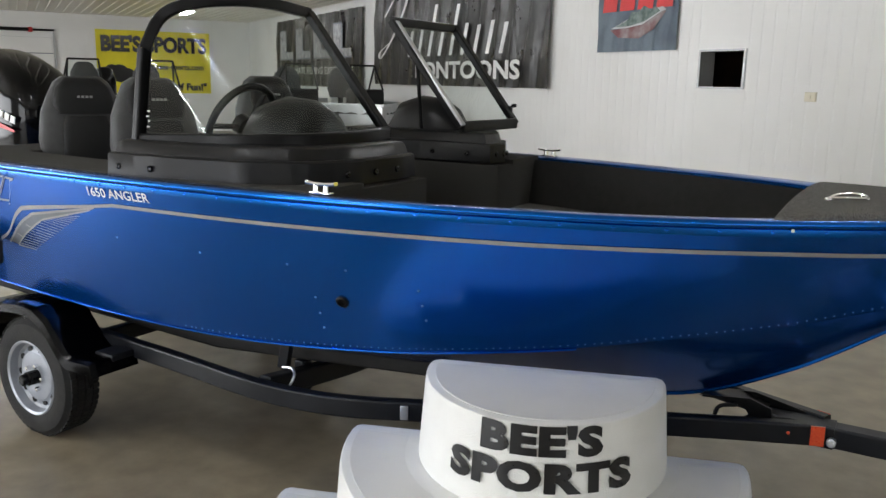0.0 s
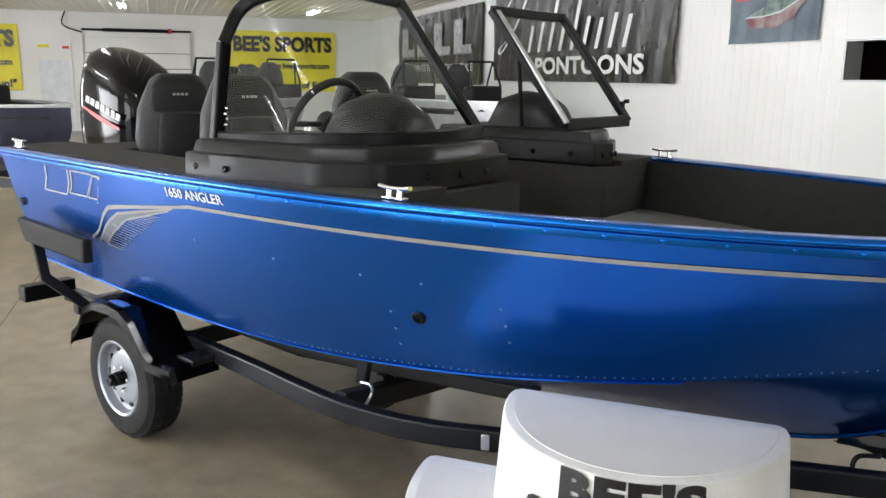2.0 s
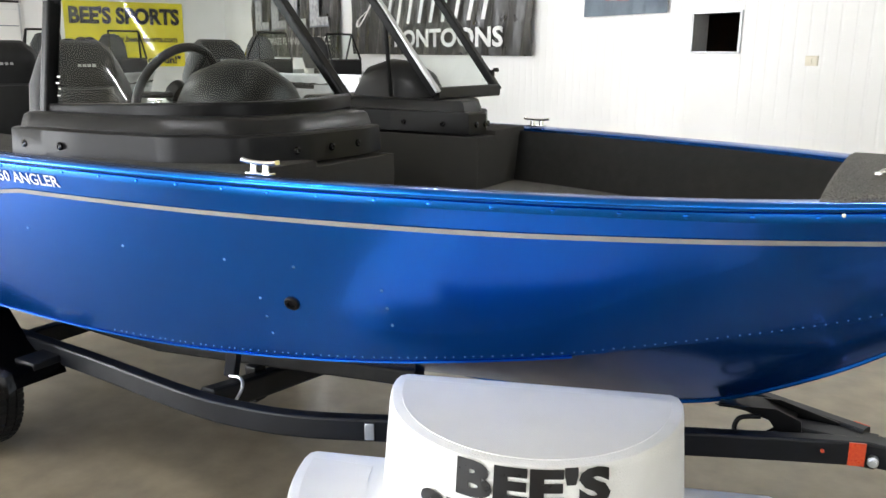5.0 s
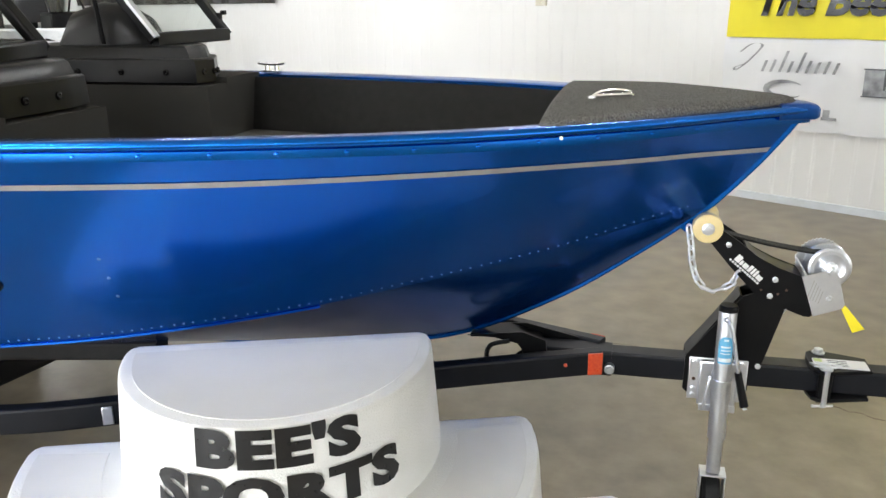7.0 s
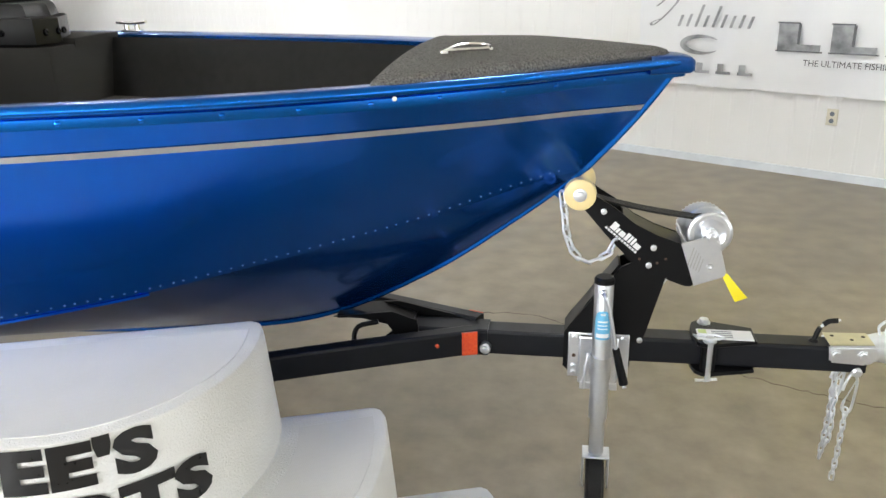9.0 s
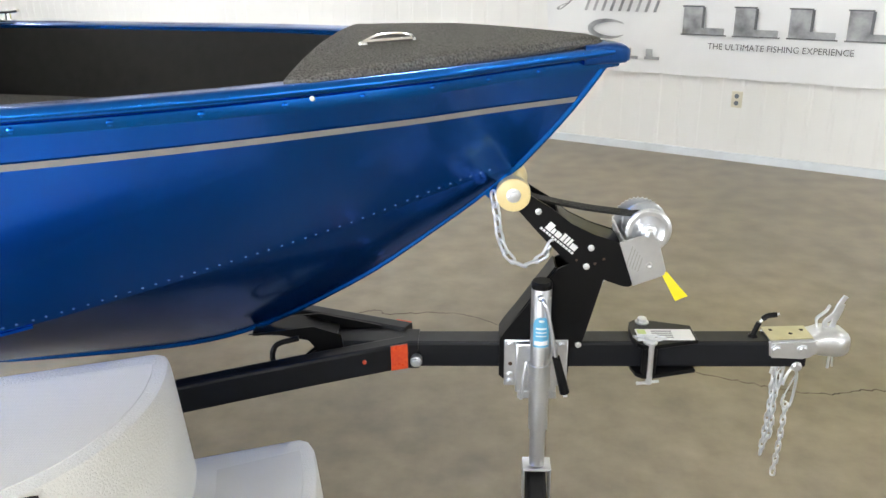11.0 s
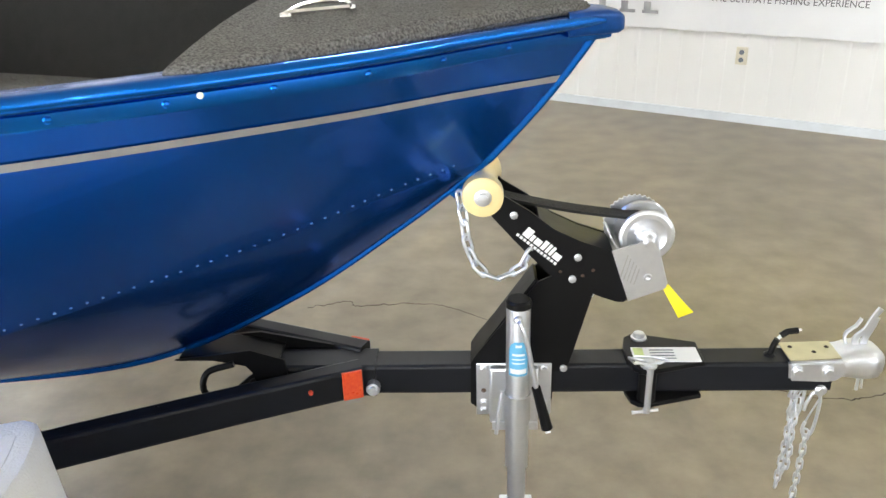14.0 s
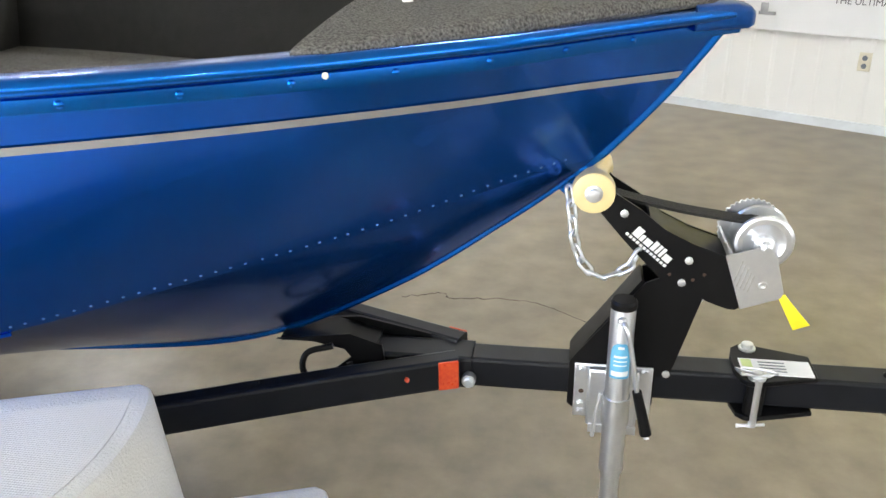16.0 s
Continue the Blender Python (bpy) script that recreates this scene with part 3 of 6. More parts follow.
part("deck_handle", bm, CHROME, bow_deck, "chrome pull handle")
# brass screw at the gunwale
bm = bm_new()
lathe(bm, (-0.652, -0.555, 1.272), (0.25, -0.9, 0.3), [(0, 0.005), (0.002, 0.0045), (0.003, 0.0)], 10)
part("nav_fitting", bm, IVORY, boat)

# bow well floor and console blocks
bm = bm_new()
edge = [(x, hull_y(x, 1.03) - 0.045) for x in (-0.70, -0.9, -1.1, -1.35, -1.7, -2.0, -2.2)]
pts = [(x, -y) for x, y in edge] + edge[::-1]
loft(bm, [[(x, y, z) for x, y in pts] for z in (1.035, 1.055)])
part("bow_floor", bm, DECK_CARPET, boat, "carpeted casting deck floor")
bm = bm_new()
loft(bm, [[(x, y * (hull_y(-0.67, z) - 0.03), z) for x, y in ((-0.66, -1), (-0.66, 1), (-0.68, 1), (-0.68, -1))] for z in (0.99, 1.14, 1.285)])
part("locker_front", bm, VINYL, boat)
bm = bm_new()
loft(bm, [[(x, y, z) for x, y in ((-2.2, -0.66), (-2.2, 0.66), (-3.0, 0.78), (-4.6, 0.82), (-4.6, -0.82), (-3.0, -0.78), (-2.2, -0.66))[:6]] for z in (0.80, 0.82)])
part("cockpit_floor", bm, CARPET, boat, "grey carpeted cockpit floor")

for side, inner, xf in ((-1, 0.18, -2.12), (1, 0.46, -2.12)):
    bm = bm_new()
    q = (xf, xf - 0.02, -2.5, -2.9, -3.25)
    loft(bm, [[(xf, side * inner, z), *[(x, side * (hull_y(x, z) - 0.035 - 0.17 * max(0.0, z - 0.99)), z) for x in q], (-3.25, side * inner, z)] for z in (0.83, 1.0, 1.15, 1.265, 1.275)])
    part("console_base", bm, CARPET, boat, "grey carpeted console base")
    # carpeted side deck
    bm = bm_new()
    sA, sB = s_of(0, -2.117), s_of(0, -4.78)
    rings = []
    for i in range(31):
        g = along(0, sA + (sB - sA) * i / 30)
        o, w = g.y - 0.058, 0.30
        rings.append([mirror(Vector((g.x, a, z)), side) for a, z in ((o, 1.262), (o, 1.290), (o - 0.01, 1.296), (o - w, 1.296), (o - w, 1.262))])
    loft(bm, rings)
    part("side_deck", bm, CARPET, boat, "grey carpet on the side deck")

bm = bm_new()
loft(bm, [[(x, y, z) for x, y in ((-4.22, -0.80), (-4.22, 0.80), (-4.62, 0.84), (-4.62, -0.84))] for z in (1.16, 1.288)])
part("rear_deck", bm, CARPET, boat, "dark carpeted deck ahead of the transom", smooth=0)


def tier(bm, outline, levels):
    """A console tier: the outline drawn in at each level; levels of (inset, z)."""
    cx = sum(p[0] for p in outline) / len(outline)
    cy = sum(p[1] for p in outline) / len(outline)
    rings = []
    for inset, z in levels:
        ring = []
        for x, y in outline:
            d = Vector((cx - x, cy - y, 0))
            ring.append(Vector((x, y, z)) + d.normalized() * inset)
        rings.append(ring)
    return loft(bm, rings)


def rounded(pts, n=60):
    pts = [Vector((*p, 0)) for p in pts]
    out = spline(pts + [pts[0]], n)[:-1]
    return [(p.x, p.y) for p in out]


def console(side, inner):
    base = [(-2.17, inner), (-2.15, inner + 0.12), (-2.16, 0.60), (-2.25, 0.80), (-2.45, 0.915), (-2.8, 0.965), (-3.08, 0.985), (-3.12, 0.9), (-3.12, 0.6), (-3.12, inner), (-2.9, inner), (-2.5, inner)]
    fine = outline_fine(base, 0.04)
    fine = [(x, y * side) for x, y in fine]
    bm = bm_new()
    tier(bm, fine, [(0.0, 1.285), (0.004, 1.37), (0.012, 1.376), (0.03, 1.377)])
    con = part("console", bm, PLASTIC, boat, "dark moulded plastic helm console" if side < 0 else "dark moulded plastic passenger console", smooth=45)
    bm = bm_new()
    tier(bm, fine, [(0.03, 1.372), (0.045, 1.415), (0.06, 1.424), (0.09, 1.426)])
    part("console_tier", bm, PLASTIC, con, smooth=45)
    # screws round the lower tier
    for x, y in ((-2.153, inner + 0.16), (-2.153, inner + 0.3), (-2.17, 0.64 if side < 0 else 0.82), (-2.85, 0.972), (-3.02, 0.978)) if side < 0 else ((-2.162, inner + 0.05), (-2.151, inner + 0.11), (-2.160, inner + 0.155), (-2.3, inner), (-2.5, inner), (-2.7, inner)):
        bm = bm_new()
        out = Vector((0, side, 0)) if abs(y) > 0.9 else (Vector((0, -side, 0)) if x < -2.25 else Vector((1, 0, 0)))
        lathe(bm, Vector((x, y * side, 1.325)) - out * 0.002, out, [(0, 0.013), (0.006, 0.012), (0.008, 0.007), (0.006, 0.0)], 12)
        part("screw_cap", bm, BLACK_GLOSS, con)
    return con


con_s, con_p = console(-1, 0.19), console(1, 0.47)


# windshields: ruled glass between a bottom and a top curve, in black frames
def windshield(side, low, high, con, n=40):
    lo, hi = spline([(x, y * side, z) for x, y, z in low], n), spline([(x, y * side, z) for x, y, z in high], n)
    bm = bm_new()
    loft(bm, [[a.lerp(b, j / 4) for j in range(5)] for a, b in zip(lo, hi)], closed=False)
    g = part("windshield", orient(bm, (1, -0.6, 0.5)), GLASS, con, "clear curved windshield glass in a black frame", smooth=60, recalc=False)
    for nm, pts, w, h in (("windshield_sill", lo, 0.03, 0.055), ("windshield_top_rail", hi, 0.032, 0.046), ("windshield_post", [lo[0].lerp(hi[0], k / 6) for k in range(7)], 0.035, 0.05), ("windshield_post", [lo[-1].lerp(hi[-1], k / 6) for k in range(7)], 0.035, 0.05)):
        bm = bm_new()
        up = Vector((0, 0, 1)) if "post" not in nm else Vector((0, 1, 0))
        sweep(bm, pts, rect(w, h, 0.008), up)
        part(nm, bm, BLACK_FRAME, g)
    return g


ws = windshield(-1, [(-2.33, 0.17, 1.45), (-2.29, 0.42, 1.445), (-2.36, 0.68, 1.44), (-2.6, 0.835, 1.435), (-3.0, 0.895, 1.42)], [(-2.775, 0.14, 1.952), (-2.755, 0.40, 1.968), (-2.79, 0.60, 1.965), (-2.88, 0.745, 1.938), (-2.96, 0.80, 1.885), (-3.00, 0.845, 1.77)], con_s)
wp = windshield(1, [(-2.35, 0.50, 1.45), (-2.345, 0.70, 1.45), (-2.34, 0.88, 1.45), (-2.335, 1.06, 1.45)], [(-2.75, 0.47, 1.96), (-2.75, 0.67, 1.96), (-2.745, 0.87, 1.96), (-2.74, 1.07, 1.96)], con_p)
# bright inner post of the opened centre and its stay
bm = bm_new()
sweep(bm, [(-2.33 - 0.4 * k / 6, 0.482, 1.46 + 0.5 * k / 6) for k in range(7)], rect(0.012, 0.03), Vector((0, 1, 0)))
part("post_edge", bm, ALU, wp, "bright aluminium edge strip")
bm = bm_new()
tube(bm, [(-2.62, 0.50, 1.80), (-2.60, 0.52, 1.43)], 0.010, 8)
part("stay", bm, BLACK_FRAME, wp)
bm = bm_new()
box(bm, (-2.38, 1.075, 1.52), (0.03, 0.03, 0.05), bevel=0.006)
box(bm, (-2.36, 1.09, 1.545), (0.02, 0.03, 0.02), bevel=0.004)
part("latch", bm, BLACK_FRAME, wp)
bm = bm_new()
box(bm, (-2.735, 0.86, 1.972), (0.004, 0.09, 0.018))
part("warning_label", bm, YELLOW, wp, "small yellow warning label")


# dash humps behind the windshields, and the wheel
def dash(side, y, con, wide=1.0):
    bm = bm_new()
    rings = []
    for x, w, h in ((-2.43, 0.10, 0.03), (-2.48, 0.135, 0.12), (-2.56, 0.15, 0.165), (-2.68, 0.155, 0.175), (-2.80, 0.145, 0.14), (-2.84, 0.13, 0.05)):
        rings.append([(x, y * side + w * wide * math.cos(a) * (1 - 0.15 * abs(math.sin(a))), 1.42 + h * math.sin(a) ** 0.7) for a in [math.pi * k / 16 for k in range(17)]])
    loft(bm, rings)
    part("dash_hump", bm, PLASTIC, con, "rounded dark instrument hump", smooth=40)


dash(-1, 0.38, con_s)
dash(1, 0.66, con_p, 0.75)
bm = bm_new()
c, tilt = Vector((-2.90, -0.44, 1.47)), Matrix.Rotation(radians(-65), 3, "Y")
ringpts = [c + tilt @ Vector((0.18 * math.cos(a), 0.18 * math.sin(a), 0)) for a in [2 * math.pi * k / 40 for k in range(41)]]
rings = []
for i in range(40):
    d = (ringpts[(i + 1) % 40] - ringpts[i - 1]).normalized()
    out = (ringpts[i] - c).normalized()
    ax = d.cross(out)
    rings.append([ringpts[i] + (out * math.cos(a) + ax * math.sin(a)) * 0.016 for a in [2 * math.pi * k / 10 for k in range(10)]])
loft(bm, rings + [rings[0]], caps=False)
for a in (30, 150, 270):
    tube(bm, [c + tilt @ Vector((0, 0, -0.02)), c + tilt @ Vector((0.175 * math.cos(radians(a)), 0.175 * math.sin(radians(a)), 0))], 0.012, 8)
cyl(bm, c + tilt @ Vector((0, 0, -0.03)), c + tilt @ Vector((0, 0, 0.015)), 0.045)
part("steering_wheel", bm, BLACK_FRAME, con_s, "black steering wheel", smooth=45)


# cleats
def cleat(x, y, z, name="cleat"):
    bm = bm_new()
    box(bm, (x, y, z + 0.004), (0.085, 0.03, 0.008), bevel=0.003)
    for dx in (-0.022, 0.022):
        cyl(bm, (x + dx, y, z), (x + dx, y, z + 0.035), 0.012, 0.009, 10)
    sweep(bm, spline([(x - 0.062, y, z + 0.038), (x - 0.042, y, z + 0.035), (x, y, z + 0.033), (x + 0.042, y, z + 0.035), (x + 0.062, y, z + 0.038)], 12), rect(0.02, 0.012, 0.004))
    part(name, bm, CHROME, boat, "polished mooring cleat", smooth=40)


for y in (-1, 1):
    cleat(-2.06, y * 0.925, 1.294)
    cleat(-4.62, y * 0.935, 1.29)


# seats
def cushion(bm, rows, n=24):
    """A padded form from (x, y half, z, depth half) slices upwards."""
    rings = []
    for x, w, z, d in rows:
        ring = []
        for k in range(n):
            a = 2 * math.pi * k / n
            ca, sa = math.cos(a), math.sin(a)
            ring.append((x + d * math.copysign(abs(ca) ** 0.6, ca), w * math.copysign(abs(sa) ** 0.6, sa), z))
        rings.append(ring)
    return loft(bm, rings)


def place(bm, x, y, z, rz=0.0):
    bmesh.ops.transform(bm, matrix=pose(x, y, z, 0, 0, rz), verts=bm.verts)
    return bm


def seat(x, y, z, rz):
    bm = bm_new()
    cushion(bm, [(0.06, 0.20, 0.0, 0.19), (0.06, 0.225, 0.03, 0.215), (0.06, 0.225, 0.08, 0.215), (0.06, 0.20, 0.115, 0.19)])
    s = part("seat", place(bm, x, y, z, rz), SEAT_DARK, boat, "charcoal and grey vinyl helm chair", smooth=60)
    bm = bm_new()
    cushion(bm, [(-0.16, 0.17, 0.08, 0.05), (-0.17, 0.205, 0.13, 0.065), (-0.19, 0.225, 0.28, 0.07), (-0.215, 0.205, 0.42, 0.062), (-0.225, 0.17, 0.50, 0.055), (-0.235, 0.135, 0.57, 0.05), (-0.24, 0.09, 0.60, 0.035)])
    part("backrest", place(bm, x, y, z, rz), SEAT_GREY, s, "grey vinyl bolster", smooth=60)
    bm = bm_new()
    cushion(bm, [(-0.10, 0.10, 0.10, 0.04), (-0.11, 0.125, 0.2, 0.045), (-0.13, 0.12, 0.33, 0.045), (-0.145, 0.10, 0.40, 0.035)])
    part("back_panel", place(bm, x, y, z, rz), SEAT_DARK, s, smooth=60)
    bm = bm_new()
    cushion(bm, [(-0.175, 0.135, 0.41, 0.035), (-0.185, 0.15, 0.46, 0.045), (-0.20, 0.135, 0.54, 0.05), (-0.215, 0.09, 0.59, 0.035)])
    part("headrest", place(bm, x, y, z, rz), SEAT_DARK, s, smooth=60)
    bm = bm_new()
    for k in range(4):
        box(bm, (-0.139, -0.030 + k * 0.020, 0.497), (0.004, 0.013, 0.011), Matrix.Rotation(radians(-10), 3, "Y"))
    part("seat_emblem", place(bm, x, y, z, rz), SILVER, s)
    bm = bm_new()
    cyl(bm, (x, y, 0.822), (x, y, z + 0.01), 0.04)
    cyl(bm, (x, y, 0.82), (x, y, 0.84), 0.13)
    part("pedestal", bm, BLACK_FRAME, s)


seat(-3.98, -0.40, 1.06, -25)
seat(-3.42, -0.36, 1.06, -14)
seat(-3.52, 0.55, 1.08, -12)

# maker's sticker on the glass, hull fitting near the stern
for k, (dz, w) in enumerate(((0.0, 0.03), (0.022, 0.018), (0.04, 0.03), (0.06, 0.026))):
    bm = bm_new()
    box(bm, (-2.95 + (0.008 if k % 2 else 0), -0.888, 1.475 + dz), (w * 0.5, 0.002, 0.005), Matrix.Rotation(radians(-6), 3, "X"))
    part("glass_sticker", bm, WHITE_INK, ws)
p = on_hull(-4.66, 1.02, 0.0)
bm = bm_new()
lathe(bm, p, (0, -1, -0.3), [(0, 0.022), (0.012, 0.020), (0.014, 0.012), (0.014, 0.0)], 14)
part("stern_fitting", bm, BLACK_FRAME, boat, "small black through-hull fitting")

# ---- outboard motor ----
motor = thing("outboard_motor", (-5.1, 0, 1.0), "glossy black outboard motor clamped to the transom", "outboard motor")
bm = bm_new()
rings = []
for z, x0, x1, w in ((1.02, -5.42, -4.96, 0.16), (1.10, -5.54, -4.90, 0.20), (1.22, -5.58, -4.87, 0.22), (1.38, -5.58, -4.84, 0.23), (1.54, -5.56, -4.83, 0.225), (1.66, -5.52, -4.87, 0.21), (1.75, -5.45, -4.96, 0.18), (1.795, -5.38, -5.08, 0.13), (1.81, -5.32, -5.18, 0.06)):
    ring = []
    for k in range(28):
        a = 2 * math.pi * k / 28
        ca, sa = math.cos(a), math.sin(a)
        ring.append(((x0 + x1) / 2 + (x1 - x0) / 2 * math.copysign(abs(ca) ** 0.65, ca), w * math.copysign(abs(sa) ** 0.65, sa), z))
    rings.append(ring)
loft(bm, rings)
for v in bm.verts:
    v.co.z -= max(0.0, v.co.z - 1.40) * (v.co.x + 5.30) * 0.75
part("cowl", bm, BLACK_GLOSS, motor, "gloss black engine cowl", smooth=60)
bm = bm_new()
box(bm, (-5.1, 0, 0.78), (0.16, 0.13, 0.55), bevel=0.03)
box(bm, (-4.93, 0, 1.05), (0.16, 0.22, 0.34), bevel=0.02)
box(bm, (-5.15, 0, 0.50), (0.34, 0.16, 0.03), bevel=0.012)
box(bm, (-5.18, 0, 0.42), (0.10, 0.09, 0.2), bevel=0.03)
part("midsection", bm, BLACK_GLOSS, motor)
for y in (-1, 1):
    bm = bm_new()
    for k in range(7):
        box(bm, (-5.30 + k * 0.058, y * 0.228, 1.50 - k * 0.016), (0.040, 0.006, 0.040), Matrix.Rotation(radians(16), 3, "Y"))
    part("emblem_bar", bm, WHITE_INK, motor, "white emblem bars")
    bm = bm_new()
    loft(bm, [[Vector((-5.36 + 0.42 * t, y * 0.232, 1.462 - 0.12 * t - h * (0.4 + 0.6 * math.sin(math.pi * t)))) for h in (0.0, 0.03)] for t in [k / 10 for k in range(11)]], closed=False)
    part("cowl_stripe", bm, POSTER_RED, motor, "red cowl stripe")

# ---- trailer ----
trailer = thing("boat_trailer", (-2.4, 0, 0), "black painted steel boat trailer carrying the blue boat", "trailer")
RAILS = [(-4.75, 0.70, 0.47), (-4.2, 0.705, 0.468), (-3.6, 0.72, 0.466), (-3.05, 0.747, 0.464), (-2.55, 0.785, 0.463), (-2.3, 0.77, 0.463), (-2.1, 0.718, 0.463), (-1.85, 0.606, 0.465), (-1.4, 0.40, 0.472), (-0.90, 0.185, 0.482), (-0.55, 0.042, 0.487)]
for side in (-1, 1):
    bm = bm_new()
    sweep(bm, spline([(x, y * side, z) for x, y, z in RAILS], 60), rect(0.05, 0.077, 0.008))
    part("frame_rail", bm, RAIL_BLACK, trailer, "black painted box-steel rail")
    bm = bm_new()
    box(bm, (-0.566, side * 0.0765, 0.4875), (0.046, 0.005, 0.072), Matrix.Rotation(radians(side * -20), 3, "Z"))
    part("side_reflector", bm, RED, trailer, "red side reflector")
    bm = bm_new()
    lathe(bm, (-0.522, side * 0.045, 0.467), (0, side, 0), [(0, 0.016), (0.02, 0.016), (0.021, 0.011), (0.03, 0.010), (0.031, 0.0)], 12)
    part("frame_bolt", bm, GALV, trailer, "zinc-plated frame bolt")
    bm = bm_new()
    lathe(bm, (-0.655, side * 0.114, 0.492), (0.36, side * 0.93, 0), [(-0.004, 0.006), (0.004, 0.005), (0.006, 0.0)], 12)
    part("marker_lamp", bm, RED, trailer, "small red side marker lamp")
for x, w in ((-4.68, 0.70), (-3.81, 0.74), (-2.5, 0.74)):
    bm = bm_new()
    if x == -2.5:
        sweep(bm, spline([(x, -0.76, 0.465), (x - 0.02, -0.38, 0.41), (x - 0.03, 0, 0.375), (x - 0.02, 0.38, 0.41), (x, 0.76, 0.465)], 20), rect(0.06, 0.09, 0.01))
    else:
        box(bm, (x, 0, 0.40 if x != -3.81 else 0.37), (0.06, 2 * w, 0.08), bevel=0.008)
    part("cross_member", bm, RAIL_BLACK, trailer)
# tongue, level to the coupler, in a short sleeve at the frame's nose
bm = bm_new()
sweep(bm, [(-0.80, 0, 0.474), (-0.40, 0, 0.475), (0.02, 0, 0.478), (0.528, 0, 0.481)], rect(0.076, 0.076, 0.008))
tongue = part("tongue", bm, RAIL_BLACK, trailer, "black square-tube tongue")
bm = bm_new()
sweep(bm, [(-0.755, 0, 0.474), (-0.517, 0, 0.475)], rect(0.09, 0.083, 0.009))
part("sleeve", bm, RAIL_BLACK, tongue)
keel_support = part("keel_support", prism(bm_new(), [(-0.72, 0.50), (-0.725, 0.542), (-0.80, 0.566), (-0.98, 0.540), (-0.89, 0.540), (-0.815, 0.525), (-0.80, 0.505), (-0.84, 0.470), (-0.76, 0.470)], -0.054, -0.046), BLACK_FRAME, trailer, "black angled keel support bracket")
part("bracket_plate", prism(bm_new(), [(-0.60, 0.505), (-0.60, 0.516), (-0.80, 0.558), (-0.98, 0.540), (-0.89, 0.540), (-0.76, 0.470)], 0.046, 0.054), BLACK_FRAME, keel_support)
bm = bm_new()
sweep(bm, [(-0.97, 0, 0.538), (-0.85, 0, 0.548), (-0.745, 0, 0.520)], rect(0.092, 0.012, 0.003))
part("bracket_web", bm, BLACK_FRAME, keel_support)
bm = bm_new()
tube(bm, spline([(-0.84, -0.06, 0.535), (-0.90, -0.075, 0.52), (-0.905, -0.09, 0.475), (-0.85, -0.095, 0.452), (-0.79, -0.085, 0.462), (-0.80, -0.07, 0.50)], 40), 0.008, 8)
part("wire_loop", bm, BLACK_FRAME, trailer, "loop of black wiring", smooth=60)
bm = bm_new()
tube(bm, spline([(-0.77, -0.08, 0.475), (-0.84, -0.11, 0.475), (-0.91, -0.14, 0.482), (-0.96, -0.19, 0.50), (-0.97, -0.21, 0.515)], 30), 0.008, 8)
part("wire_loop", bm, BLACK_FRAME, trailer, "loop of black wiring", smooth=60)
# swing hinge
HINGE = [(0.062, -0.030), (0.070, -0.066), (0.085, -0.080), (0.105, -0.083), (0.235, -0.044), (0.235, 0.044), (0.105, 0.083), (0.085, 0.080), (0.070, 0.066), (0.062, 0.030)]
for z in (0.522, 0.434):
    bm = bm_new()
    loft(bm, [[(x, y, z + h) for x, y in HINGE] for h in (-0.006, 0.006)])
    bmesh.ops.bevel(bm, geom=[e for e in bm.edges if abs(e.verts[0].co.z - e.verts[1].co.z) < 1e-4], offset=0.002, segments=1, affect="EDGES")
    part("hinge_plate", bm, BLACK_FRAME, tongue, "black swing-hinge plate")
for y in (-0.062, 0.062):
    bm = bm_new()
    lathe(bm, (0.105, y, 0.441), (0, 0, 1), [(0, 0.016), (0.0, 0.021), (0.075, 0.021), (0.075, 0.016)], 16)
    part("hinge_tube", bm, BLACK_FRAME, tongue)
    bm = bm_new()
    cyl(bm, (0.105, y - (0.016 if y < 0 else 0), 0.415), (0.105, y - (0.016 if y < 0 else 0), 0.535), 0.0085, n=12)
    lathe(bm, (0.105, y, 0.528), (0, 0, 1), [(0, 0.019), (0.004, 0.019), (0.005, 0.014), (0.014, 0.013), (0.016, 0.009), (0.016, 0.0)], 12)
    part("hinge_pin", bm, GALV, tongue, "zinc-plated hinge pin")
bm = bm_new()
tube(bm, [(0.072, -0.080, 0.414), (0.132, -0.076, 0.420)], 0.004, 6)
tube(bm, [(0.072, -0.083, 0.420), (0.105, -0.078, 0.412)], 0.0025, 6)
part("cotter_pin", bm, GALV, tongue)
bm = bm_new()
tube(bm, [(0.105, -0.062, 0.541), (0.062, -0.040, 0.536), (0.072, -0.066, 0.538), (0.128, -0.070, 0.540), (0.146, -0.058, 0.540), (0.120, -0.048, 0.542), (0.075, -0.040, 0.540)], 0.0032, 6)
part("hinge_clip", bm, GALV, tongue, "bent wire retaining clip", smooth=60)
bm = bm_new()
box(bm, (0.152, -0.016, 0.5295), (0.15, 0.062, 0.002))
label = part("safety_label", bm, BANNER_WHITE, tongue, "white safety label with fine print")
bm = bm_new()
box(bm, (0.092, -0.012, 0.5308), (0.022, 0.046, 0.001))
part("label_mark", bm, LABEL_GREEN, label, "pale green corner panel")
for k in range(4):
    bm = bm_new()
    box(bm, (0.145, -0.034 + k * 0.012, 0.5308), (0.055, 0.004, 0.001))
    part("label_bar", bm, GREY_DECAL, label)
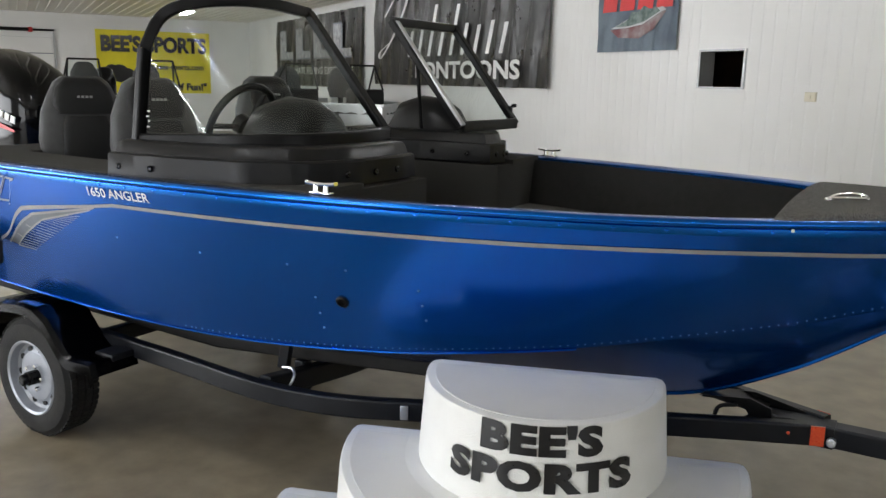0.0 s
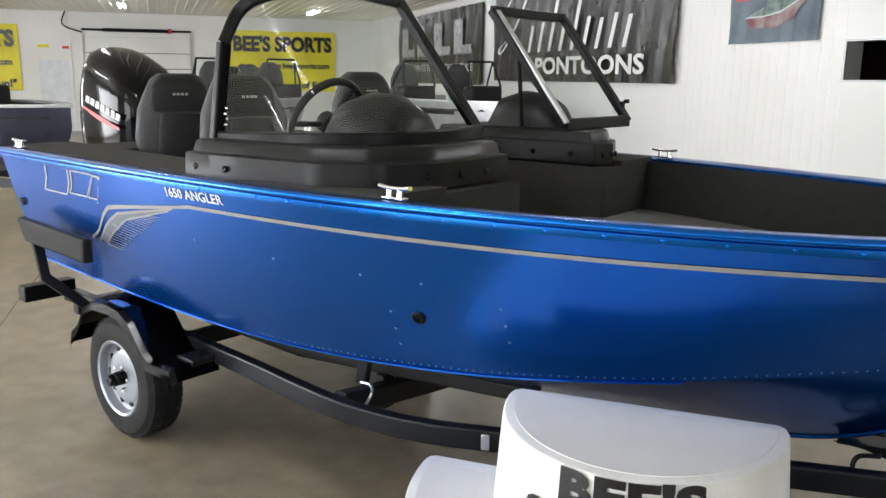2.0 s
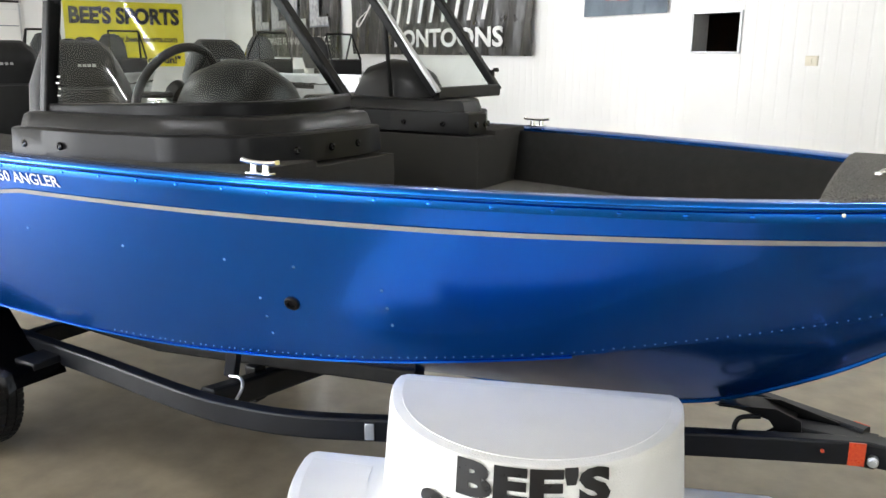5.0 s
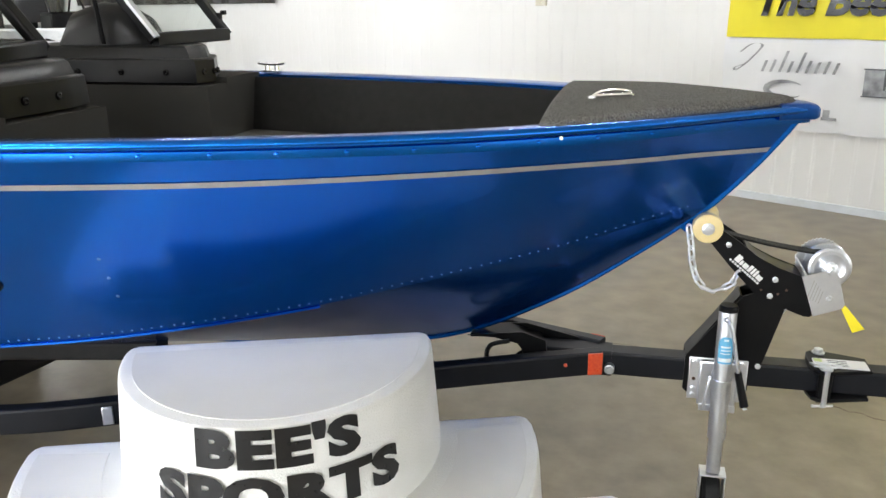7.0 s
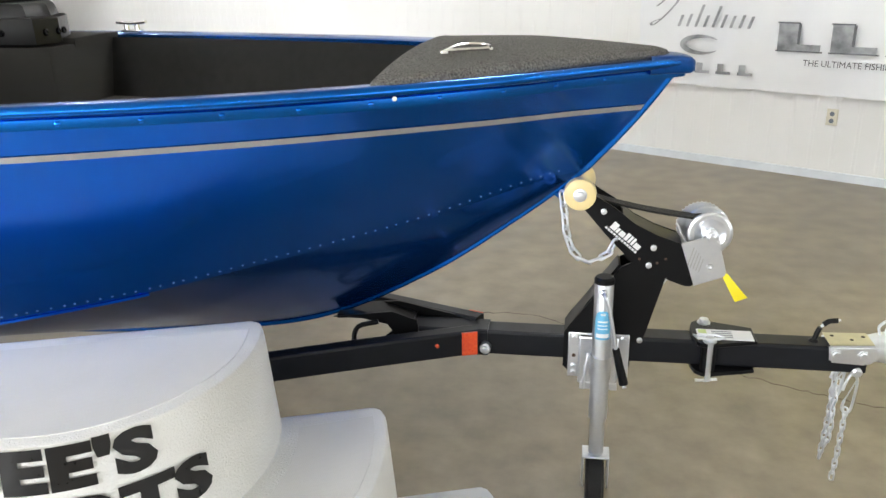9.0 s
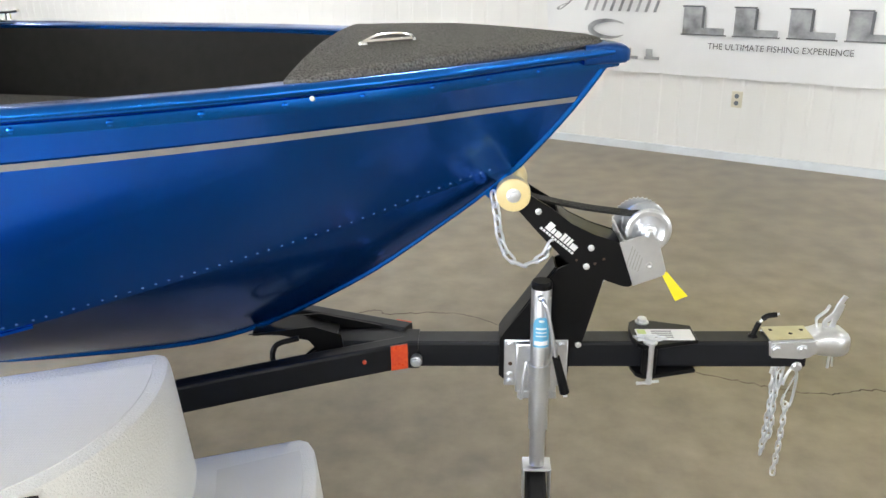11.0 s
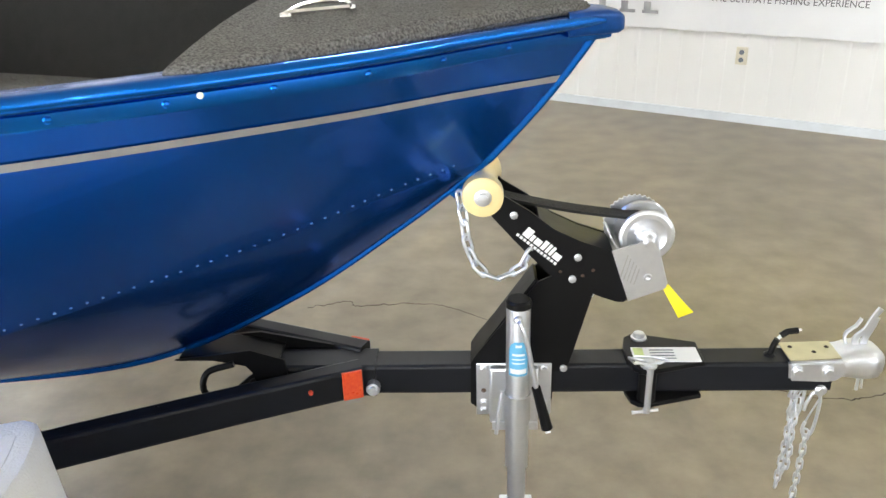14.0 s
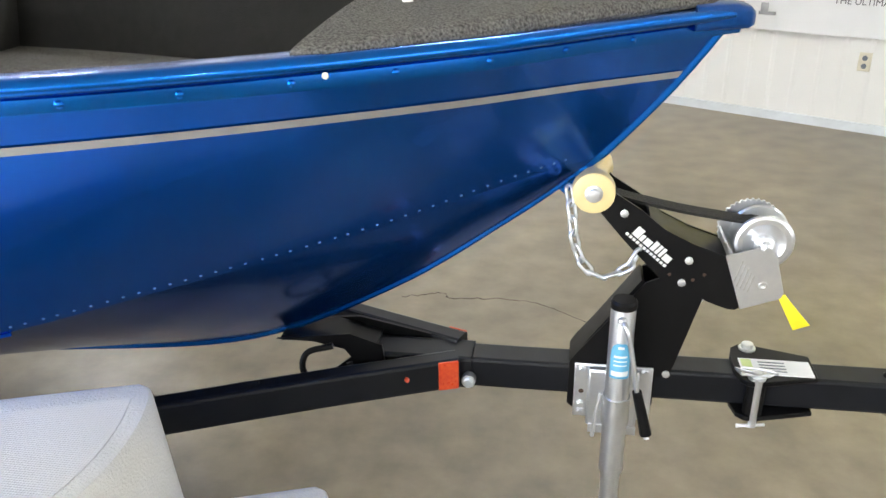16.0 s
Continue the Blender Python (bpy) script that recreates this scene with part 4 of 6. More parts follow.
# coupler
bm = bm_new()
prism(bm, [(0.424, 0.524), (0.548, 0.530), (0.56, 0.500), (0.545, 0.480), (0.525, 0.470), (0.430, 0.474)], -0.046, 0.046)
bmesh.ops.bevel(bm, geom=bm.edges[:], offset=0.006, segments=2, affect="EDGES")
coupler = part("coupler", bm, GALV, tongue, "galvanised ball coupler")
bm = bm_new()
rings = []
for x, w, z0, z1 in ((0.536, 0.046, 0.474, 0.530), (0.552, 0.040, 0.476, 0.538), (0.575, 0.043, 0.472, 0.546), (0.605, 0.046, 0.470, 0.548), (0.628, 0.041, 0.472, 0.542), (0.643, 0.028, 0.478, 0.530), (0.649, 0.012, 0.490, 0.515)):
    rings.append([(x, a, (z0 + z1) / 2 + b) for a, b in rect(2 * w, z1 - z0, min(w, (z1 - z0) / 2) * 0.6)])
loft(bm, rings)
part("coupler_nose", bm, GALV, coupler, "rounded galvanised ball socket", smooth=60)
bm = bm_new()
sweep(bm, spline([(0.586, 0, 0.540), (0.580, 0, 0.562), (0.600, 0, 0.585), (0.610, 0, 0.612), (0.624, 0, 0.638)], 14), rect(0.014, 0.006, 0.002), Vector((0, 1, 0)))
sweep(bm, spline([(0.600, 0, 0.540), (0.603, 0, 0.565), (0.612, 0, 0.590), (0.618, 0, 0.615)], 10), rect(0.016, 0.005, 0.002), Vector((0, 1, 0)))
part("coupler_latch", bm, GALV, coupler, "galvanised latch lever")
bm = bm_new()
sweep(bm, spline([(0.567, 0.012, 0.540), (0.562, 0.012, 0.566), (0.583, 0.012, 0.588), (0.592, 0.012, 0.606)], 12), rect(0.006, 0.010, 0.002), Vector((0, 1, 0)))
part("latch_trigger", bm, GALV, coupler)
bm = bm_new()
cyl(bm, (0.604, -0.004, 0.47), (0.604, -0.004, 0.425), 0.004, n=8)
cyl(bm, (0.612, -0.004, 0.47), (0.615, -0.004, 0.43), 0.003, n=8)
part("latch_pin", bm, GALV, coupler)
bm = bm_new()
loft(bm, [[(x, y, z + h) for x, y, z in ((0.426, -0.040, 0.5255), (0.54, -0.038, 0.5305), (0.54, 0.038, 0.5305), (0.426, 0.040, 0.5255))] for h in (0.0, 0.002)])
plate = part("coupler_plate", bm, ZINC_YELLOW, coupler, "yellow zinc coupler top")
for x, y in ((0.445, 0.018), (0.49, -0.008), (0.525, 0.012)):
    bm = bm_new()
    lathe(bm, (x, y, 0.5285 + (x - 0.445) * 0.044), (0, 0, 1), [(0, 0.0055), (0.0012, 0.005), (0.0012, 0)], 10)
    part("plate_hole", bm, DARK, plate)
for x in (0.443, 0.512):
    bm = bm_new()
    lathe(bm, (x, -0.045, 0.502), (0, -1, 0), [(0, 0.015), (0.003, 0.015), (0.004, 0.010), (0.012, 0.010), (0.012, 0.0)], 6)
    part("coupler_bolt", bm, GALV, coupler)
bm = bm_new()
lathe(bm, (0.506, -0.030, 0.447), (0, -1, 0), [(-0.01, 0.014), (0.012, 0.014), (0.016, 0.008), (0.016, 0.0)], 12)
part("chain_bolt", bm, GALV, tongue)
bm = bm_new()
lathe(bm, (0.393, 0, 0.515), (0, 0, 1), [(0, 0.014), (0.006, 0.013), (0.010, 0.009), (0.010, 0)], 12)
tube(bm, [(0.393, 0, 0.518), (0.400, 0, 0.545), (0.406, 0, 0.560)], 0.0075, 8)
wire = part("wire_stub", bm, BLACK_FRAME, tongue, "short black wire stub with a taped joint", smooth=60)
bm = bm_new()
tube(bm, [(0.408, 0, 0.562), (0.414, 0, 0.570)], 0.004, 8)
tube(bm, [(0.446, -0.002, 0.583), (0.456, -0.003, 0.587)], 0.003, 8)
part("bare_wire", bm, GALV, wire)
bm = bm_new()
tube(bm, spline([(0.413, 0, 0.569), (0.425, 0, 0.579), (0.437, -0.001, 0.582), (0.449, -0.002, 0.584)], 10), 0.0075, 8)
part("wire_tape", bm, BLACK_FRAME, wire)


def link(bm, c, d, flat, L=0.022, w=0.0095, r=0.0042):
    """One chain link round c, long way d."""
    d = d.normalized()
    f = (flat - d * flat.dot(d)).normalized()
    ax = d.cross(f)
    pts = []
    for k in range(12):
        a = 2 * math.pi * k / 12
        pts.append(c + d * (math.cos(a) * w + math.copysign(L - w, math.cos(a))) + f * (math.sin(a) * w))
    rings = []
    for i in range(12):
        t = (pts[(i + 1) % 12] - pts[i - 1]).normalized()
        o = t.cross(ax)
        rings.append([pts[i] + (o * math.cos(b) + ax * math.sin(b)) * r for b in [2 * math.pi * q / 6 for q in range(6)]])
    loft(bm, rings + [rings[0]], caps=False)


def chain(pts, parent, step=0.033, L=0.022, r=0.0042, label=""):
    fine = spline(pts, 400)
    d, nxt, k = 0.0, 0.0, 0
    for i in range(1, len(fine)):
        d += (fine[i] - fine[i - 1]).length
        if d >= nxt:
            bm = bm_new()
            t = fine[i] - fine[i - 1]
            flat = Vector((0.7, 0.7, 0.1)) if k % 2 else Vector((0.7, -0.7, 0.1))
            link(bm, fine[i], t, flat, L, L * 0.45, r)
            part("chain_link", bm, GALV, parent, label if not k else "", smooth=70)
            nxt += step
            k += 1


chain([(0.462, -0.015, 0.445), (0.458, -0.02, 0.38), (0.454, -0.025, 0.28), (0.446, -0.03, 0.155)], tongue, 0.021, 0.0145, 0.0028, "galvanised safety chain")
chain([(0.470, -0.018, 0.40), (0.462, -0.03, 0.33), (0.462, -0.035, 0.25), (0.452, -0.035, 0.20)], tongue, 0.021, 0.0145, 0.0028)
chain([(0.496, -0.03, 0.318), (0.494, -0.033, 0.26), (0.490, -0.036, 0.17), (0.486, -0.036, 0.105)], tongue, 0.021, 0.0145, 0.0028)
for c, h in (((0.498, -0.032, 0.375), 0.058), ((0.466, -0.016, 0.405), 0.045)):
    bm = bm_new()
    x, y, z = c
    tube(bm, spline([(x + 0.012, y, z + h), (x + 0.016, y, z + h * 0.5), (x + 0.010, y, z - h * 0.8), (x - 0.004, y, z - h), (x - 0.014, y, z - h * 0.75), (x - 0.010, y, z - h * 0.35)], 26), 0.0042, 8)
    tube(bm, spline([(x + 0.012, y, z + h), (x - 0.002, y, z + h * 1.06), (x - 0.014, y, z + h * 0.6), (x - 0.018, y, z + h * 0.2)], 16), 0.0042, 8)
    hook = part("safety_hook", bm, GALV, tongue, "galvanised spring safety hook", smooth=60)
    bm = bm_new()
    tube(bm, [(x + 0.012, y, z + h * 0.7), (x - 0.010, y, z - h * 0.35)], 0.0022, 6)
    part("hook_spring", bm, GALV, hook)

# ---- winch stand ----
POST = [(-0.145, 0.734), (-0.282, 0.550), (-0.295, 0.528), (-0.297, 0.420), (-0.284, 0.408), (-0.120, 0.418), (-0.108, 0.430), (-0.106, 0.505), (-0.080, 0.505), (-0.069, 0.538), (-0.026, 0.705), (-0.060, 0.74), (-0.10, 0.755)]
stand = part("winch_stand", prism(bm_new(), POST, -0.047, -0.041), BLACK_FRAME, trailer, "black steel winch post bolted over the tongue")
part("stand_plate", prism(bm_new(), POST, 0.041, 0.047), BLACK_FRAME, stand)
bm = bm_new()
sweep(bm, [(-0.292, 0, 0.527), (-0.150, 0, 0.735)], rect(0.082, 0.008))
part("stand_web", bm, BLACK_FRAME, stand)
ARM = [(-0.252, 0.897), (-0.266, 0.925), (-0.262, 0.955), (-0.240, 0.955), (-0.223, 0.937), (-0.169, 0.903), (-0.116, 0.861), (-0.058, 0.832), (0.012, 0.808), (0.047, 0.694), (0.040, 0.688), (0.025, 0.688), (-0.015, 0.702), (-0.029, 0.709), (-0.119, 0.751), (-0.197, 0.833)]
for y0, y1 in ((-0.056, -0.049), (0.049, 0.056)):
    part("arm_plate", prism(bm_new(), ARM, y0, y1), BLACK_FRAME, stand, "black winch arm plate")
bm = bm_new()
sweep(bm, [(-0.150, 0, 0.884), (-0.116, 0, 0.857), (-0.058, 0, 0.828), (0.010, 0, 0.804)], rect(0.095, 0.005))
part("arm_top", bm, BLACK_FRAME, stand)
for x, z, y in ((-0.201, 0.894, -0.056), (-0.064, 0.796, -0.056), (-0.074, 0.745, -0.056), (-0.084, 0.514, -0.047)):
    bm = bm_new()
    lathe(bm, (x, y, z), (0, -1, 0), [(0, 0.0085), (0.004, 0.0085), (0.005, 0.005), (0.005, 0.0)], 8)
    part("arm_bolt", bm, GALV, stand, "zinc-plated bolt")
for x, z in ((-0.030, 0.765), (-0.052, 0.752), (-0.100, 0.762)):
    bm = bm_new()
    lathe(bm, (x, -0.0562, z), (0, -1, 0), [(0, 0.004), (0.0008, 0.0035), (0.0008, 0.0)], 8)
    part("arm_hole", bm, DARK, stand)
part("gusset", prism(bm_new(), [(-0.030, 0.705), (-0.010, 0.702), (-0.036, 0.662)], -0.020, 0.020), GALV, stand, "small galvanised gusset")
# maker's mark on the arm: plain white bars
rot = Matrix.Rotation(radians(40), 3, "Y")
ax, dn = Vector((0.766, 0, -0.643)), Vector((-0.643, 0, -0.766))
for x0, x1, up, lo in ((0.0, 0.017, 0.004, 0.018), (0.019, 0.027, -0.003, 0.018), (0.030, 0.046, -0.003, 0.018), (0.049, 0.059, 0.004, 0.018), (0.062, 0.069, 0.004, 0.018), (0.072, 0.079, 0.004, 0.018), (0.082, 0.100, -0.003, 0.018)):
    bm = bm_new()
    box(bm, Vector((-0.181, -0.0567, 0.872)) + ax * ((x0 + x1) / 2 + 0.012) + dn * ((lo - up) / 2), (x1 - x0, 0.001, lo + up), rot)
    part("emblem_bar", bm, WHITE_INK, stand, "white emblem bar")
for k in range(12):
    bm = bm_new()
    box(bm, Vector((-0.181, -0.0567, 0.872)) + ax * (k * 0.0095 + 0.006) + dn * 0.0245, (0.0065, 0.001, 0.006), rot)
    part("emblem_bar", bm, WHITE_INK, stand)
# roller
bm = bm_new()
lathe(bm, (-0.266, -0.10, 0.949), (0, 1, 0), [(0.0, 0.016), (0.0, 0.036), (0.003, 0.042), (0.03, 0.043), (0.06, 0.032), (0.10, 0.026), (0.14, 0.032), (0.17, 0.043), (0.197, 0.042), (0.20, 0.036), (0.20, 0.016)], 32)
roller = part("bow_roller", bm, ROLLER, stand, "pale amber rubber bow roller", smooth=40)
bm = bm_new()
lathe(bm, (-0.266, -0.098, 0.949), (0, -1, 0), [(0, 0.019), (0.004, 0.018), (0.005, 0.012), (0.012, 0.011), (0.013, 0.0)], 12)
part("roller_bolt", bm, GALV, roller)
# winch
bm = bm_new()
lathe(bm, (0.081, -0.045, 0.836), (0, 1, 0), [(0.006, 0.014), (0.004, 0.034), (0.0, 0.042), (0.0, 0.052), (0.003, 0.058), (0.007, 0.060), (0.010, 0.056), (0.012, 0.03), (0.06, 0.03), (0.062, 0.056), (0.066, 0.06), (0.068, 0.014)], 40)
winch = part("winch_drum", bm, GALV, stand, "galvanised winch drum")
bm = bm_new()
lathe(bm, (0.083, -0.046, 0.832), (0, -1, 0), [(-0.006, 0.022), (0.004, 0.020), (0.006, 0.013), (0.020, 0.012), (0.022, 0.008), (0.030, 0.008), (0.030, 0)], 12)
part("winch_hub", bm, GALV, winch)
bm = bm_new()
n = 144
ring = [(0.0625, 0.0625, 0.0595, 0.0595)[k % 4] for k in range(n)]
loft(bm, [[Vector((0.066 + ring[k] * 1.06 * math.cos(2 * math.pi * k / n), y, 0.838 + 1.06 * ring[k] * math.sin(2 * math.pi * k / n))) for k in range(n)] for y in (0.030, 0.037)])
part("winch_gear", bm, GALV, winch, "toothed galvanised winch gear", smooth=0)
for y0, y1 in ((-0.062, -0.058), (0.058, 0.062)):
    bm = prism(bm_new(), [(0.006, 0.812), (0.072, 0.834), (0.090, 0.832), (0.107, 0.812), (0.129, 0.736), (0.126, 0.724), (0.118, 0.719), (0.048, 0.692)], y0, y1)
    bmesh.ops.bevel(bm, geom=[e for e in bm.edges if abs(e.verts[0].co.y - e.verts[1].co.y) < 1e-4], offset=0.0012, segments=1, affect="EDGES")
    side_plate = part("winch_plate", bm, GALV, winch, "galvanised winch side plate")
    if y0 < 0:
        for k in range(5):
            bm = bm_new()
            box(bm, (0.034 + k * 0.007, -0.0622, 0.776 - k * 0.006), (0.0025, 0.0006, 0.055 - k * 0.004), Matrix.Rotation(radians(14), 3, "Y"))
            part("stamped_line", bm, ALU, side_plate)
bm = bm_new()
box(bm, (0.012, 0.0, 0.826), (0.004, 0.114, 0.034), Matrix.Rotation(radians(-30), 3, "Y"))
part("winch_bridge", bm, GALV, winch)
bm = bm_new()
lathe(bm, (0.086, -0.062, 0.750), (0, -1, 0), [(0, 0.009), (0.003, 0.008), (0.003, 0.005), (0.001, 0.0)], 12)
part("plate_rivet", bm, ALU, winch)
bm = bm_new()
sweep(bm, spline([(-0.235, 0, 0.925), (-0.19, 0, 0.911), (-0.08, 0, 0.888), (0.035, 0, 0.872), (0.065, 0, 0.872), (0.105, 0, 0.862)], 20), rect(0.044, 0.006))
part("winch_strap", bm, VINYL, winch, "black woven winch strap")
bm = bm_new()
loft(bm, [[Vector((0.126 + 0.050 * t + a, -0.058 - 0.008 * math.sin(3 * t), 0.728 - 0.072 * t + a * 0.45)) for a in (-0.007 - 0.009 * t, 0.007 + 0.009 * t)] for t in [k / 6 for k in range(7)]], closed=False)
part("warning_tag", bm, YELLOW, winch, "yellow warning tag")
chain([(-0.312, -0.045, 0.925), (-0.305, -0.058, 0.882), (-0.299, -0.06, 0.835), (-0.28, -0.06, 0.782), (-0.241, -0.06, 0.751), (-0.19, -0.06, 0.772), (-0.171, -0.058, 0.803)], stand, 0.032, 0.021, 0.004, "galvanised bow safety chain")
bm = bm_new()
box(bm, (-0.325, 0, 0.945), (0.05, 0.012, 0.05), Matrix.Rotation(radians(40), 3, "Y"), bevel=0.004)
part("bow_eye", bm, BLUE_TRIM, boat)

# ---- tongue jack ----
JX, JY = -0.192, -0.120
bm = bm_new()
lathe(bm, (JX, JY, 0.30), (0, 0, 1), [(0, 0.024), (0.0, 0.026), (0.412, 0.026), (0.416, 0.025)], 28)
jack = part("jack_tube", bm, GALV, trailer, "galvanised swing-up tongue jack")
bm = bm_new()
lathe(bm, (JX, JY, 0.714), (0, 0, 1), [(0, 0.0275), (0.012, 0.0275), (0.018, 0.023), (0.018, 0.0)], 28)
part("jack_cap", bm, BLACK_FRAME, jack, "black plastic end cap")
bm = bm_new()
lathe(bm, (JX, JY, 0.185), (0, 0, 1), [(0, 0.021), (0.12, 0.021)], 24)
part("jack_inner_tube", bm, GALV, jack)
bm = bm_new()
box(bm, (JX, JY + 0.004, 0.178), (0.078, 0.062, 0.006), bevel=0.002)
for x in (-0.036, 0.036):
    box(bm, (JX + x, JY + 0.010, 0.125), (0.005, 0.055, 0.105), bevel=0.002)
part("jack_fork", bm, GALV, jack, "galvanised wheel fork")
bm = bm_new()
lathe(bm, (JX - 0.026, JY + 0.015, 0.076), (1, 0, 0), [(0, 0.03), (0.0, 0.066), (0.008, 0.076), (0.044, 0.076), (0.052, 0.066), (0.052, 0.03)], 28)
part("jack_wheel", bm, RUBBER, jack, "black rubber jack wheel")
bm = bm_new()
rows = []
for z in (0.555, 0.62, 0.632, 0.640):
    w = 48 if z < 0.63 else (38 if z < 0.635 else 18)
    rows.append([Vector((JX + 0.0268 * math.sin(a), JY - 0.0268 * math.cos(a), z)) for a in [radians(-w + w * k / 5) for k in range(11)]])
loft(bm, rows, closed=False)
sticker = part("jack_sticker", bm, STICKER_BLUE, jack, "pale blue maker sticker")
for zz, h, w in ((0.627, 0.006, 14), (0.606, 0.005, 30), (0.596, 0.003, 30), (0.586, 0.003, 30), (0.561, 0.012, 40)):
    bm = bm_new()
    loft(bm, [[Vector((JX + 0.0272 * math.sin(a), JY - 0.0272 * math.cos(a), z)) for a in [radians(-w + w * k / 3) for k in range(7)]] for z in (zz, zz + h)], closed=False)
    part("sticker_bar", bm, BANNER_WHITE, sticker)
bm = bm_new()
box(bm, (-0.197, -0.051, 0.460), (0.172, 0.006, 0.140), bevel=0.003)
plate = part("jack_bracket", bm, GALV, jack, "galvanised jack mounting bracket")
bm = bm_new()
box(bm, (-0.197, -0.062, 0.452), (0.112, 0.018, 0.150), bevel=0.006)
part("bracket_channel", bm, GALV, plate)
bm = bm_new()
lathe(bm, (JX, JY, 0.428), (0, 0, 1), [(0, 0.027), (0, 0.0295), (0.07, 0.0295), (0.07, 0.027)], 24)
box(bm, (JX, -0.080, 0.463), (0.045, 0.03, 0.07), bevel=0.003)
part("swivel_collar", bm, GALV, plate)
bm = bm_new()
box(bm, (-0.194, -0.074, 0.374), (0.106, 0.004, 0.022), bevel=0.001)
part("bracket_foot", bm, GALV, plate)
for x, z in ((-0.266, 0.516), (-0.266, 0.425), (-0.266, 0.405), (-0.128, 0.516), (-0.128, 0.425)):
    bm = bm_new()
    lathe(bm, (x, -0.054, z), (0, -1, 0), [(0, 0.010), (0.002, 0.010), (0.003, 0.007), (0.009, 0.007), (0.009, 0)], 6)
    part("bracket_bolt", bm, GALV, plate)
bm = bm_new()
lathe(bm, (-0.266, -0.054, 0.458), (0, -1, 0), [(0, 0.006), (0.0008, 0.0055), (0.0008, 0)], 10)
part("bracket_hole", bm, DARK, plate)
bm = bm_new()
lathe(bm, (JX - 0.002, JY - 0.024, 0.694), (0, -1, 0), [(0, 0.010), (0.006, 0.009), (0.010, 0.006), (0.010, 0)], 12)
tube(bm, spline([(JX, JY - 0.03, 0.694), (JX + 0.006, JY - 0.042, 0.685), (JX + 0.015, JY - 0.045, 0.655), (JX + 0.038, JY - 0.045, 0.535)], 14), 0.0055, 8)
part("crank_arm", bm, GALV, jack, "galvanised crank arm", smooth=60)
bm = bm_new()
tube(bm, [(JX - 0.034, JY - 0.004, 0.502), (JX - 0.042, JY - 0.012, 0.46), (JX - 0.047, JY - 0.012, 0.395)], 0.0045, 8)
part("swivel_pin", bm, GALV, jack, smooth=60)
bm = bm_new()
cyl(bm, (JX + 0.037, JY - 0.045, 0.540), (JX + 0.063, JY - 0.048, 0.437), 0.010, 0.013, 14)
grip = part("crank_grip", bm, BLACK_FRAME, jack, "black crank grip")
bm = bm_new()
lathe(bm, (JX + 0.0635, JY - 0.049, 0.4385), (0.1, -0.6, -0.7), [(0.008, 0.0065), (0.012, 0.006), (0.012, 0)], 10)
part("grip_end", bm, GALV, grip)

